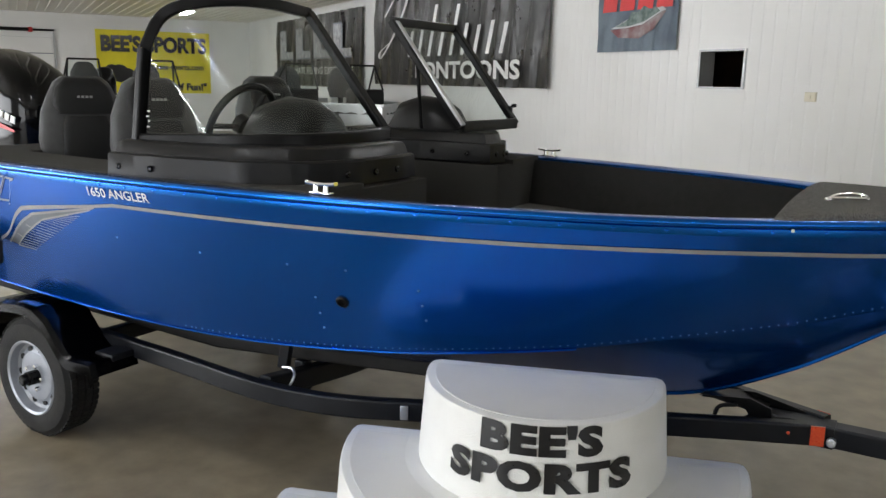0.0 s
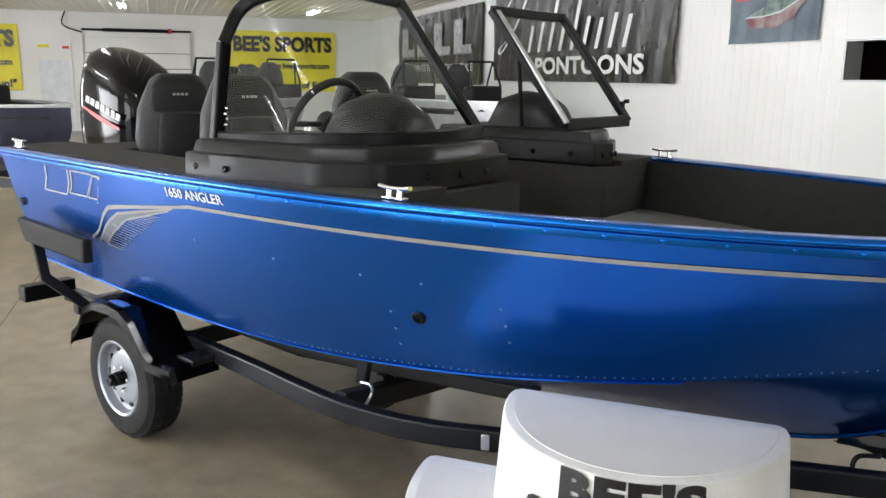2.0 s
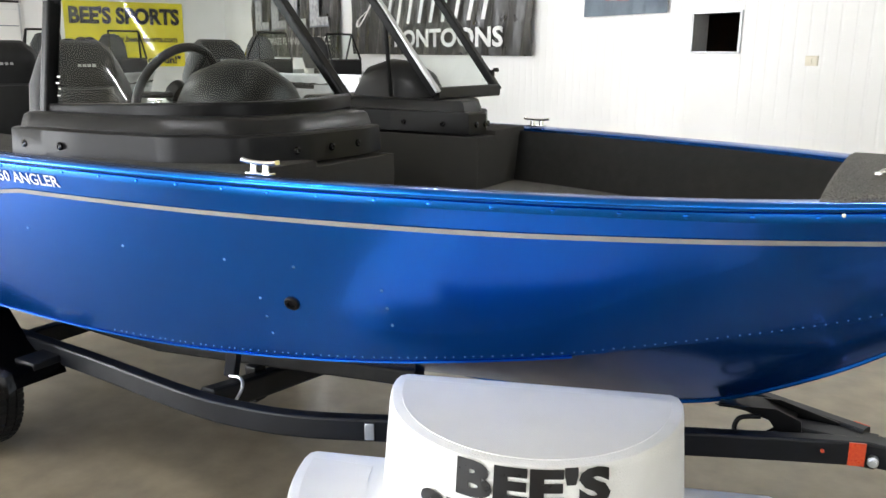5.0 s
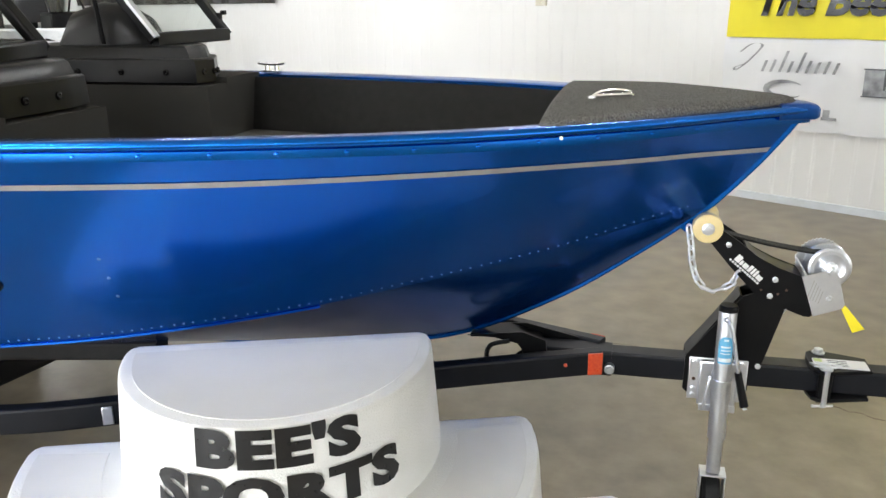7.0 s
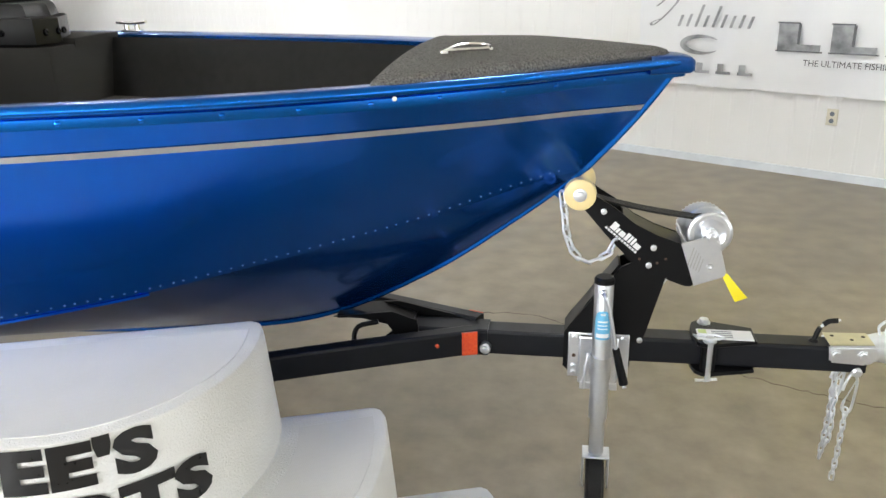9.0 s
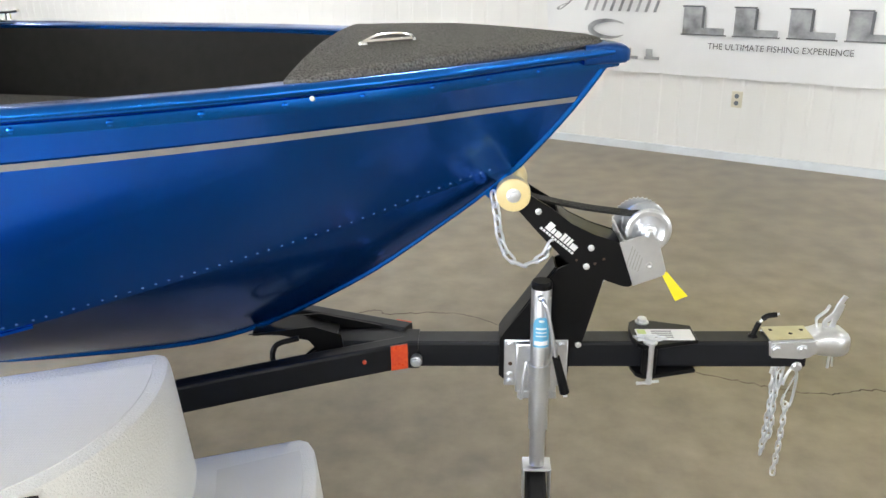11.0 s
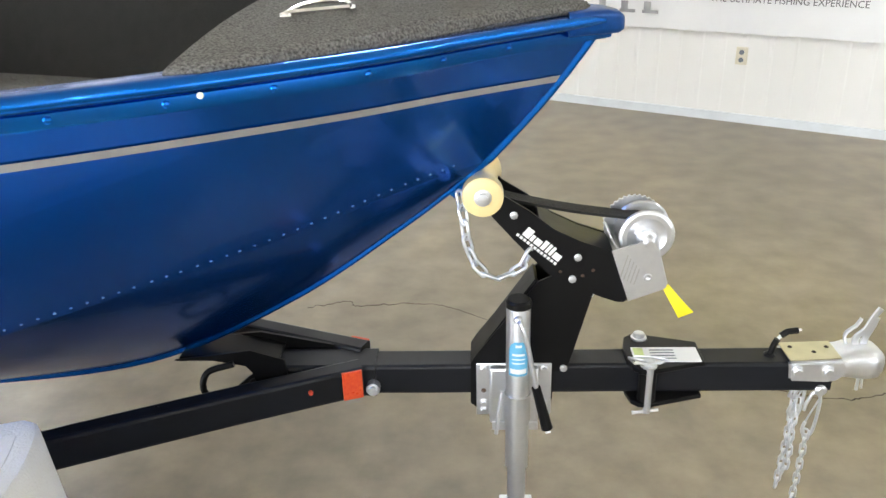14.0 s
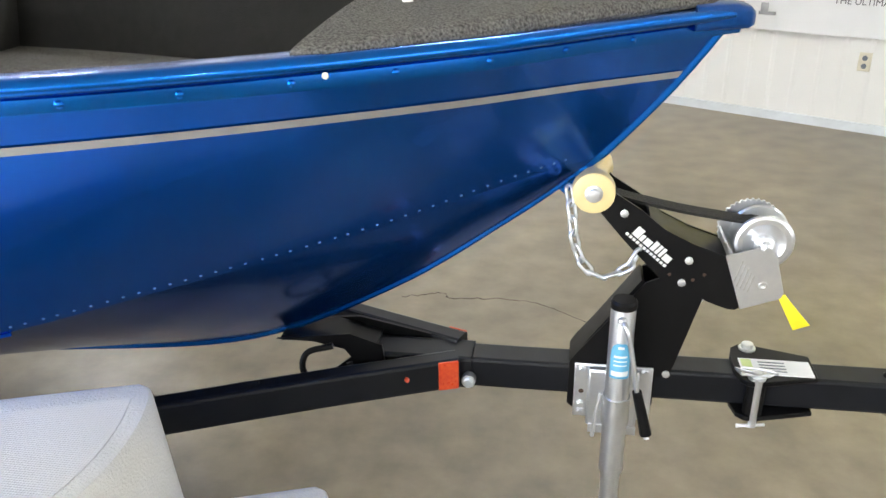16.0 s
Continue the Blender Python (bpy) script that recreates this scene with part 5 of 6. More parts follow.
# ---- wheels and fenders ----
for side in (-1, 1):
    HX, HY, HZ, R = -3.80, side * 0.855, 0.282, 0.282
    bm = bm_new()
    rows = [(-0.085, 0.172), (-0.090, 0.19), (-0.092, 0.22), (-0.085, 0.258), (-0.066, R - 0.004), (-0.045, R), (-0.043, R - 0.008), (-0.037, R - 0.008), (-0.035, R), (-0.005, R), (-0.003, R - 0.008), (0.003, R - 0.008), (0.005, R), (0.035, R), (0.037, R - 0.008), (0.043, R - 0.008), (0.045, R), (0.066, R - 0.004), (0.085, 0.258), (0.092, 0.22), (0.090, 0.19), (0.085, 0.172)]
    lathe(bm, (HX, HY, HZ), (0, 1, 0), rows, 56, False)
    wheel = part("tyre", bm, RUBBER, trailer, "black radial trailer tyre", smooth=30)
    bm = bm_new()
    for k in range(56):
        a = 2 * math.pi * k / 56
        for row, yy in enumerate((-0.055, -0.02, 0.02, 0.055)):
            aa = a + (0.05 if row % 2 else 0)
            box(bm, (HX + (R + 0.001) * math.cos(aa), HY + yy, HZ + (R + 0.001) * math.sin(aa)), (0.008, 0.028, 0.022), Matrix.Rotation(-aa, 3, "Y"))
    part("tread_block", bm, RUBBER, wheel)
    bm = bm_new()
    o = side
    lathe(bm, (HX, HY, HZ), (0, o, 0), [(-0.07, 0.178), (0.088, 0.180), (0.092, 0.175), (0.086, 0.165), (0.05, 0.158), (0.04, 0.145), (0.058, 0.115), (0.062, 0.08), (0.055, 0.045), (0.055, 0.0)], 48)
    rim = part("rim", bm, RIM, wheel, "silver spoke-slotted steel rim")
    for k in range(10):
        a = 2 * math.pi * k / 10
        bm = bm_new()
        c = Vector((HX + 0.128 * math.cos(a), HY + o * 0.0495, HZ + 0.128 * math.sin(a)))
        lathe(bm, c, (0, o, 0), [(-0.004, 0.015), (0.004, 0.016), (0.004, 0.0)], 12)
        part("rim_slot", bm, BLACK_FRAME, rim)
    for k in range(5):
        a = 2 * math.pi * k / 5
        bm = bm_new()
        lathe(bm, (HX + 0.058 * math.cos(a), HY + o * 0.058, HZ + 0.058 * math.sin(a)), (0, o, 0), [(0, 0.011), (0.018, 0.010), (0.022, 0.005), (0.022, 0)], 6)
        part("lug_nut", bm, CHROME, rim)
    bm = bm_new()
    lathe(bm, (HX, HY + o * 0.054, HZ), (0, o, 0), [(0, 0.034), (0.05, 0.033), (0.055, 0.028), (0.075, 0.027), (0.08, 0.02), (0.08, 0)], 20)
    part("hub_cap", bm, BLACK_GLOSS, wheel)
    # fender: a folded arch with a flat skirt
    prof = [(-0.38, 0.38), (-0.36, 0.45), (-0.29, 0.50), (-0.22, 0.60), (-0.12, 0.645), (0.0, 0.652), (0.10, 0.645), (0.19, 0.60), (0.29, 0.49), (0.34, 0.455), (0.50, 0.46), (0.52, 0.40)]
    bm = bm_new()
    y0, y1 = HY - side * 0.11, HY + side * 0.125
    rings = [[Vector((HX + x, y, z)) for x, z in prof] for y in (y0, y1 - side * 0.03)]
    rings.append([Vector((HX + x * 0.985, y1 - side * 0.006, z - 0.012)) for x, z in prof])
    rings.append([Vector((HX + x * 0.965, y1, z - 0.05)) for x, z in prof])
    loft(bm, rings, closed=False)
    bmesh.ops.solidify(bm, geom=bm.faces[:], thickness=0.004)
    part("fender", bm, BLACK_GLOSS, trailer, "glossy black plastic fender")
    bm = bm_new()
    box(bm, (HX, side * 0.735, 0.45), (0.5, 0.03, 0.05), bevel=0.006)
    box(bm, (HX + 0.45, side * 0.79, 0.455), (0.12, 0.16, 0.03), bevel=0.006)
    part("fender_bracket", bm, RAIL_BLACK, trailer)
    # guide-on and rear post
    bm = bm_new()
    box(bm, (-4.16, side * 1.015, 0.90), (0.66, 0.05, 0.115), Matrix.Rotation(radians(2), 3, "Y"), bevel=0.016)
    for v in bm.verts:
        if v.co.x < -4.4 and v.co.z < 0.92:
            v.co.x += 0.06
    guide = part("guide_board", bm, VINYL, trailer, "black carpeted guide board")
    bm = bm_new()
    sweep(bm, [(-4.20, side * 0.72, 0.47), (-4.24, side * 0.82, 0.50), (-4.34, side * 0.99, 0.68), (-4.36, side * 1.008, 0.87)], rect(0.05, 0.03, 0.006), Vector((1, 0, 0)))
    part("guide_post", bm, RAIL_BLACK, guide)
    bm = bm_new()
    box(bm, (-4.31, side * 0.7335, 0.475), (0.07, 0.004, 0.055))
    part("spec_label", bm, BANNER_WHITE, trailer)
    bm = bm_new()
    box(bm, (-4.70, side * 0.83, 0.525), (0.08, 0.27, 0.085), bevel=0.008)
    part("tail_light_box", bm, BLACK_FRAME, trailer)
    bm = bm_new()
    box(bm, (-4.743, side * 0.88, 0.525), (0.008, 0.14, 0.065), bevel=0.003)
    part("tail_lamp", bm, RED, trailer, "red tail lamp lens")
    # bunks
    bm = bm_new()
    sweep(bm, [(-4.7, side * 0.50, 0.535), (-3.0, side * 0.50, 0.50), (-1.9, side * 0.36, 0.545)], rect(0.08, 0.06, 0.01))
    bunk = part("bunk", bm, VINYL, trailer, "black carpeted bunk board")
    for x, y, z in ((-4.3, 0.52, 0.50), (-2.55, 0.47, 0.48)):
        bm = bm_new()
        box(bm, (x, side * y, z - 0.06), (0.05, 0.06, 0.14), bevel=0.006)
        part("bunk_bracket", bm, RAIL_BLACK, bunk)
    bm = bm_new()
    box(bm, (-2.53, side * 0.60, 0.555), (0.05, 0.03, 0.14), Matrix.Rotation(radians(12), 3, "Y"), bevel=0.005)
    part("bunk_bracket", bm, RAIL_BLACK, bunk)
    bm = bm_new()
    tube(bm, spline([(-2.53, side * 0.62, 0.50), (-2.47, side * 0.63, 0.508), (-2.44, side * 0.655, 0.485), (-2.46, side * 0.69, 0.42)], 14), 0.006, 8)
    part("u_bolt", bm, GALV, bunk)
    bm = bm_new()
    box(bm, (-1.90, side * 0.657, 0.462), (0.03, 0.012, 0.055), Matrix.Rotation(radians(side * -24), 3, "Z"), bevel=0.003)
    part("rail_clip", bm, GALV, trailer, "small steel rail clip")

# ---- half-round dock steps ----
steps = thing("dock_steps", (-1.31, -0.74, 0), "white moulded half-round dock steps with black letters", "steps")
SC, SA = Vector((-1.315, -0.722, 0)), radians(19.7)
E1, E2 = Vector((math.cos(SA), math.sin(SA), 0)), Vector((math.sin(SA), -math.cos(SA), 0))


LONG = 1.10


def drum(R, z0, z1, draft=0.02):
    """A half-round tread with rounded corners and top edge."""
    rr = 0.020
    out = [(-R + rr, -0.0), (-R + rr * 0.3, 0.012), (-R, 0.04)] + [(-R * math.cos(a), 0.04 + R * LONG * math.sin(a)) for a in [math.pi * k / 40 for k in range(1, 40)]] + [(R, 0.04), (R - rr * 0.3, 0.012), (R - rr, 0.0)]
    rings = []
    for inset, z in ((-draft, z0), (0.0, z1 - 0.02), (0.002, z1 - 0.008), (0.006, z1 - 0.002), (0.012, z1)):
        ring = []
        for x, y in out:
            d = Vector((x, y - 0.3 * R))
            k = 1 - inset / max(d.length, 0.05)
            ring.append(SC + E1 * (d.x * k) + E2 * (d.y * k + 0.3 * R) + Vector((0, 0, z)))
        rings.append(ring)
    bm = bm_new()
    return loft(bm, rings)


treads = [part("step", drum(R, z0, z1), STEP_WHITE, steps, "white textured half-round step", smooth=35) for R, z0, z1 in ((0.372, 0.505, 0.778), (0.635, 0.25, 0.522), (0.90, 0.0, 0.255))]


def tread_mat(R, z1, r0):
    """The raised non-slip panel on a tread, from the next step's foot to the rim."""
    rim = [(-(R - 0.032) * math.cos(a), 0.04 + (R * LONG - 0.035) * math.sin(a)) for a in [math.pi * k / 40 for k in range(41)]]
    back = [(r0 * math.cos(a), 0.06 + r0 * LONG * math.sin(a)) for a in [math.pi * k / 24 for k in range(25)]] if r0 else []
    bm = bm_new()
    loft(bm, [[SC + E1 * x + E2 * max(y, 0.045) + Vector((0, 0, z)) for x, y in rim + back] for z in (z1 - 0.002, z1 + 0.002)])
    return bm


for tread, (R, z1, r0) in zip(treads, ((0.372, 0.778, 0), (0.635, 0.522, 0.43), (0.90, 0.255, 0.70))):
    part("tread_mat", tread_mat(R, z1, r0), STEP_GRIP, tread, "off-white textured non-slip tread", smooth=0)


def on_drum(x, y, R=0.374, z1=0.778, draft=0.02):
    a = x / R
    z = y
    rr = R + 0.003 + draft * (z1 - 0.03 - z) / 0.25
    return SC + E1 * (rr * math.sin(a)) + E2 * (0.04 + rr * LONG * math.cos(a)) + Vector((0, 0, z))


for txt, z, h in (("BEE'S", 0.694, 0.074), ("SPORTS", 0.592, 0.074)):
    bm = lettering(txt, h, "CENTER", bold=0.0062, squeeze=1.34, gap=1.08)
    bend(bm, lambda x, y, z=z: on_drum(x + 0.024, z + 0.004 + y), 0.012)
    part("lettering", bm, LETTER, treads[0], "bold black vinyl lettering")


# ---- wall hangings ----
def banner_panel(name, s0, s1, z0, z1, mat, label, wave=0.012, off=0.035, n=40):
    """A sheet hung on the long wall, gently rippled."""
    bm = bm_new()
    rings = []
    for i in range(n + 1):
        s = s0 + (s1 - s0) * i / n
        rings.append([W(s, off + wave * (math.sin(i * 0.9 + j * 0.5) + 0.6 * math.sin(i * 2.1 + j)), z0 + (z1 - z0) * j / 10) for j in range(11)])
    loft(bm, rings, closed=False)
    e = thing(name, W((s0 + s1) / 2, off, z0), label, "banner")
    part("sheet", bm, mat, e, smooth=60)
    return e


def wall_text(text, s, z, h, mat, parent, off=0.062, bold=0.0, slant=0.0, squeeze=1.0, name="lettering", align="LEFT"):
    bm = lettering(text, h, align, bold, slant, squeeze)
    bend(bm, lambda x, y: W(s - x, off, z + y))
    part(name, bm, mat, parent, smooth=0)


def wall_bar(s, z, w, h, mat, parent, off=0.062, name="bar", slant=0.0):
    bm = bm_new()
    loft(bm, [[W(s, off, z), W(s - w, off, z)], [W(s - slant, off, z + h), W(s - w - slant, off, z + h)]], closed=False)
    part(name, bm, mat, parent, smooth=0)


def script_mark(s, z, length, h, width, mat, parent, off):
    """A maker's flowing mark drawn as plain slanted loops and strokes, one ribbon each."""

    def ribbon(pts):
        bm = bm_new()
        rings = []
        for i, p in enumerate(pts):
            d = (pts[min(i + 1, len(pts) - 1)] - pts[max(i - 1, 0)]).normalized()
            w = width * (0.35 + 0.65 * abs(d.y)) * 1.15
            rings.append([W(s - p.x + w / 2, off, z + p.y), W(s - p.x - w / 2, off, z + p.y)])
        loft(bm, rings, closed=False)
        part("emblem_stroke", bm, mat, parent, smooth=0)

    ribbon(spline([(0.10 * length, 0.30 * h, 0), (0.02 * length, 0.12 * h, 0), (0.03 * length, 0.0, 0), (0.14 * length, 0.45 * h, 0), (0.25 * length, 1.15 * h, 0), (0.16 * length, 1.22 * h, 0), (0.06 * length, 0.85 * h, 0)], 60))
    for k in range(9):
        x0, tall = length * (0.27 + 0.075 * k), (0.5, 0.55, 0.95, 0.5, 0.9, 0.55, 0.5, 0.55, 0.5)[k]
        ribbon([Vector((x0 + 0.34 * h * tall * t, h * tall * t, 0)) for t in (0, 0.3, 0.6, 1)])


def fit_text(text, s, z, h, width, mat, parent, off, bold=0.0, slant=0.0):
    """Lettering on the long wall, drawn out to a given width."""
    bm = lettering(text, h, "LEFT", bold, slant)
    k = width / max(v.co.x for v in bm.verts)
    bend(bm, lambda x, y: W(s - x * k, off, z + y))
    part("lettering", bm, mat, parent, smooth=0)


def emblem_block(s, z, w, h, mat, dark, parent, off):
    """One block of a maker's emblem: a bright upright, a foot and a dark bevel line."""
    wall_bar(s, z, w * 0.42, h, mat, parent, off, "emblem_bar")
    wall_bar(s - w * 0.42, z, w * 0.50, h * 0.24, mat, parent, off, "emblem_bar")
    wall_bar(s + 0.03 * w, z - h * 0.05, w, h * 0.05, dark, parent, off, "emblem_edge")
    wall_bar(s + 0.03 * w, z + h, w * 0.48, h * 0.05, dark, parent, off, "emblem_edge")
    wall_bar(s - w * 0.42, z + h * 0.24, w * 0.06, h * 0.76, dark, parent, off, "emblem_edge")


b = banner_panel("black_banner", 6.0, 12.3, 1.60, CEIL - 0.02, BANNER_BLACK, "black vinyl banner with white lettering on the wall", 0.03, 0.07, 90)
fit_text("PONTOONS", 10.25, 1.74, 0.27, 3.6, WHITE_INK, b, 0.13, 0.012)
script_mark(12.0, 2.12, 5.5, 0.92, 0.10, WHITE_INK, b, 0.13)
b = banner_panel("black_banner", 13.0, 19.4, 1.50, CEIL - 0.18, BANNER_BLACK, "dark banner with grey emblem and white lettering", 0.03, 0.07, 90)
fit_text("THE ULTIMATE FISHING EXPERIENCE", 19.0, 1.80, 0.17, 5.6, WHITE_INK, b, 0.13)
for k in range(4):
    emblem_block(18.9 - k * 1.42, 2.2, 1.25, 0.72, PRINT_GREY, GREY_DECAL, b, 0.13)
b = banner_panel("poster", 3.52, 4.97, 2.08, 3.1, POSTER_BLUE, "blue poster with a boat picture and a red emblem", 0.006)
for k in range(4):
    wall_bar(4.87 - k * 0.33, 2.57, 0.27, 0.20, POSTER_RED, b, 0.05, "emblem_bar", 0.02)
bm = bm_new()
hullpts = [(-0.50, 0.02), (-0.34, -0.08), (0.05, -0.10), (0.30, 0.0), (0.50, 0.20), (0.44, 0.20), (0.1, 0.06), (-0.2, 0.03)]
bm.faces.new([bm.verts.new(W(4.2 - x, 0.052, 2.33 + z)) for x, z in hullpts])
part("boat_picture", bm, POSTER_HULL, b, "maroon and silver hull of the pictured boat", smooth=0)
bm = bm_new()
bm.faces.new([bm.verts.new(W(4.2 - x, 0.056, 2.33 + z)) for x, z in ((-0.48, 0.03), (-0.2, 0.03), (0.1, 0.06), (0.44, 0.20), (0.50, 0.21), (0.44, 0.25), (0.2, 0.22), (-0.12, 0.15))])
part("boat_picture", bm, ALU, b, smooth=0)
bm = bm_new()
bm.faces.new([bm.verts.new(W(4.2 - x, 0.060, 2.33 + z)) for x, z in ((-0.40, 0.05), (-0.15, 0.05), (0.12, 0.09), (0.40, 0.20), (0.32, 0.26), (0.24, 0.22), (0.12, 0.28), (0.02, 0.21), (-0.10, 0.22), (-0.16, 0.13))])
part("boat_picture", bm, POSTER_GREEN, b, smooth=0)
# right-hand banner: yellow top, white below
b = banner_panel("white_banner", -4.6, -0.24, 0.60, 1.285, BANNER_WHITE, "white vinyl banner with grey maker emblems", 0.014, 0.04, 60)
fit_text("THE ULTIMATE FISHING EXPERIENCE", -1.52, 0.80, 0.042, 0.95, SLATE, b, 0.066)
for k in range(4):
    emblem_block(-1.33 - k * 0.36, 0.90, 0.32, 0.185, PRINT_GREY, SLATE, b, 0.066)
script_mark(-0.33, 1.04, 0.90, 0.17, 0.020, PRINT_GREY, b, 0.066)
for k in range(5):
    wall_bar(-0.40 - k * 0.165, 0.70, 0.115, 0.022, PRINT_GREY, b, 0.066, "emblem_bar")
    wall_bar(-0.41 - k * 0.165, 0.722, 0.05, 0.055, PRINT_GREY, b, 0.066, "emblem_bar")
bm = bm_new()
rings = []
for k in range(33):
    a = radians(40 + 280 * k / 32)
    w = 0.022 * math.sin(math.pi * k / 32) + 0.003
    rings.append([W(-0.77 - (0.15 + e) * math.cos(a), 0.066, 0.91 + (0.062 + e * 0.8) * math.sin(a)) for e in (w, -w)])
loft(bm, rings, closed=False)
part("emblem_ring", bm, PRINT_GREY, b, "open grey oval emblem", smooth=0)
b = banner_panel("yellow_banner", -4.6, -0.24, 1.295, 2.0, BANNER_YELLOW, "yellow vinyl banner with black lettering above the white one", 0.014, 0.04, 60)
wall_text("\"The Bees", -0.36, 1.47, 0.20, LETTER, b, 0.066, 0.012, 0.25, 1.0)

# service window, switch, outlet
bm = bm_new()
for s0, s1, z0, z1 in ((WIN[0] - 0.03, WIN[1] + 0.03, WIN[3], WIN[3] + 0.02), (WIN[1], WIN[1] + 0.03, WIN[2] - 0.02, WIN[3]), (WIN[0] - 0.03, WIN[0], WIN[2] - 0.02, WIN[3]), (WIN[0] - 0.03, WIN[1] + 0.03, WIN[2] - 0.02, WIN[2])):
    loft(bm, [[W(s, o, z) for s, o in ((s0, -0.2), (s1, -0.2), (s1, 0.02), (s0, 0.02))] for z in (z0, z1)])
tagged(part("window_1", bm, ALU, smooth=0), "small framed service opening into a dark room", "window", kind="structure")
bm = bm_new()
loft(bm, [[W(s, o, z) for s, o in ((WIN[0] - 0.5, -1.4), (WIN[1] + 0.5, -1.4), (WIN[1] + 0.5, -0.2), (WIN[0] - 0.5, -0.2))] for z in (WIN[2] - 0.5, WIN[3] + 0.5)])
bmesh.ops.delete(bm, geom=[f for f in bm.faces if abs((f.calc_center_median() - WO).dot(N) + 0.2) < 0.01], context="FACES")
tagged(part("room_behind", bm, DARK, smooth=0), "dark room behind the service opening", "room", kind="structure")


def wall_box(name, s, z, w, h, label, category, holes=False):
    e = thing(name, W(s, 0.0, z), label, category)
    bm = bm_new()
    loft(bm, [[W(a, o, c) for a, c in ((s - w / 2 + i, z - h / 2 + i), (s + w / 2 - i, z - h / 2 + i), (s + w / 2 - i, z + h / 2 - i), (s - w / 2 + i, z + h / 2 - i))] for o, i in ((0.0, 0), (0.012, 0), (0.018, 0.006))])
    part("cover_plate", bm, IVORY, e)
    if holes:
        for dz in (-0.025, 0.025):
            bm = bm_new()
            lathe(bm, W(s, 0.016, z + dz), N, [(0, 0.017), (0.004, 0.016), (0.004, 0)], 16)
            part("socket", bm, GREY_DECAL, e)
    else:
        bm = bm_new()
        loft(bm, [[W(s + a, o, z + c) for a, c in ((-0.012, -0.02), (0.012, -0.02), (0.012, 0.02), (-0.012, 0.02))] for o in (0.016, 0.026)])
        part("toggle", bm, IVORY, e)


wall_box("wall_outlet", -1.75, 0.45, 0.075, 0.115, "ivory double wall outlet", "outlet", True)
wall_box("light_switch", 1.67, 1.59, 0.13, 0.09, "ivory light switch plate on the white wall", "switch")


# ---- back wall: overhead door, exit door, banners ----
def Bk(o, off, z):
    """A place on the back wall: o along it from the corner, off into the room."""
    return W(S_BACK - off, o, z)


def back_box(bm, o0, o1, z0, z1, d0, d1):
    return loft(bm, [[Bk(o, d, z) for o, d in ((o0, d0), (o1, d0), (o1, d1), (o0, d1))] for z in (z0, z1)])


D0, D1 = 5.7, 8.6
door = tagged(new("door_1"), "closed white sectional overhead door", "overhead door", kind="structure")
for k in range(6):
    bm = back_box(bm_new(), D0, D1, 0.02 + k * 0.45, 0.445 + k * 0.45, 0.012, 0.04)
    part("door_panel", bm, WALL, door, smooth=0)
# grey sheet behind the panels paints the shade in their gaps
part("seam_shade", back_box(bm_new(), D0, D1, 0.02, 2.70, 0.0, 0.010), GREY_DECAL, door, smooth=0)
bm = bm_new()
for o in (D0 - 0.06, D1 + 0.03):
    back_box(bm, o, o + 0.04, 0, 2.85, 0.04, 0.09)
back_box(bm, D0 - 0.1, D1 + 0.1, 2.88, 2.93, 0.05, 0.1)
part("door_track", bm, ALU, door, smooth=0)
bm = bm_new()
cyl(bm, Bk(D0 - 0.05, 0.14, 2.90), Bk(D1 + 0.05, 0.14, 2.90), 0.03, n=10)
cyl(bm, Bk(D0 + 0.5, 0.14, 2.90), Bk(D1 - 0.5, 0.14, 2.90), 0.05, n=10)
part("torsion_spring", bm, BLACK_FRAME, door)
bm = bm_new()
box(bm, Bk(D0 + 0.55, 0.16, 2.90), (0.1, 0.1, 0.14), bevel=0.02)
part("spring_tag", bm, POSTER_RED, door)
cable = thing("ceiling_cable", Bk(8.75, 0.1, 2.9), "dark cable hanging between ceiling and door track", "cable")
bm = bm_new()
tube(bm, spline([Bk(8.65, 0.12, 2.82), Bk(9.05, 0.15, 2.95), Bk(9.15, 0.15, 3.1), Bk(9.05, 0.15, 3.39)], 16), 0.02, 8)
part("cable_run", bm, BLACK_FRAME, cable)
door2 = tagged(new("door_2"), "plain pale exit door with white casing", "door", kind="structure")
part("door_leaf", back_box(bm_new(), 9.05, 9.85, 0.0, 2.03, 0.0, 0.03), TRIM_WHITE, door2, smooth=0)
bm = bm_new()
back_box(bm, 8.97, 9.05, 0, 2.13, 0, 0.05)
back_box(bm, 9.85, 9.93, 0, 2.13, 0, 0.05)
back_box(bm, 9.05, 9.85, 2.03, 2.13, 0, 0.05)
part("door_casing", bm, WALL, door2, smooth=0)
sign = thing("exit_sign", Bk(9.2, 0.0, 2.3), "small white exit sign above the door", "sign")
part("sign_box", back_box(bm_new(), 8.98, 9.45, 2.28, 2.5, 0, 0.08), BANNER_WHITE, sign, smooth=0)
part("sign_strip", back_box(bm_new(), 9.02, 9.20, 2.35, 2.42, 0.08, 0.085), POSTER_RED, sign, smooth=0)
plaque = thing("door_plaque", Bk(9.75, 0.0, 2.4), "small yellow plaque beside the exit sign", "sign")
part("plaque_plate", back_box(bm_new(), 9.55, 9.85, 2.38, 2.46, 0, 0.03), YELLOW, plaque, smooth=0)


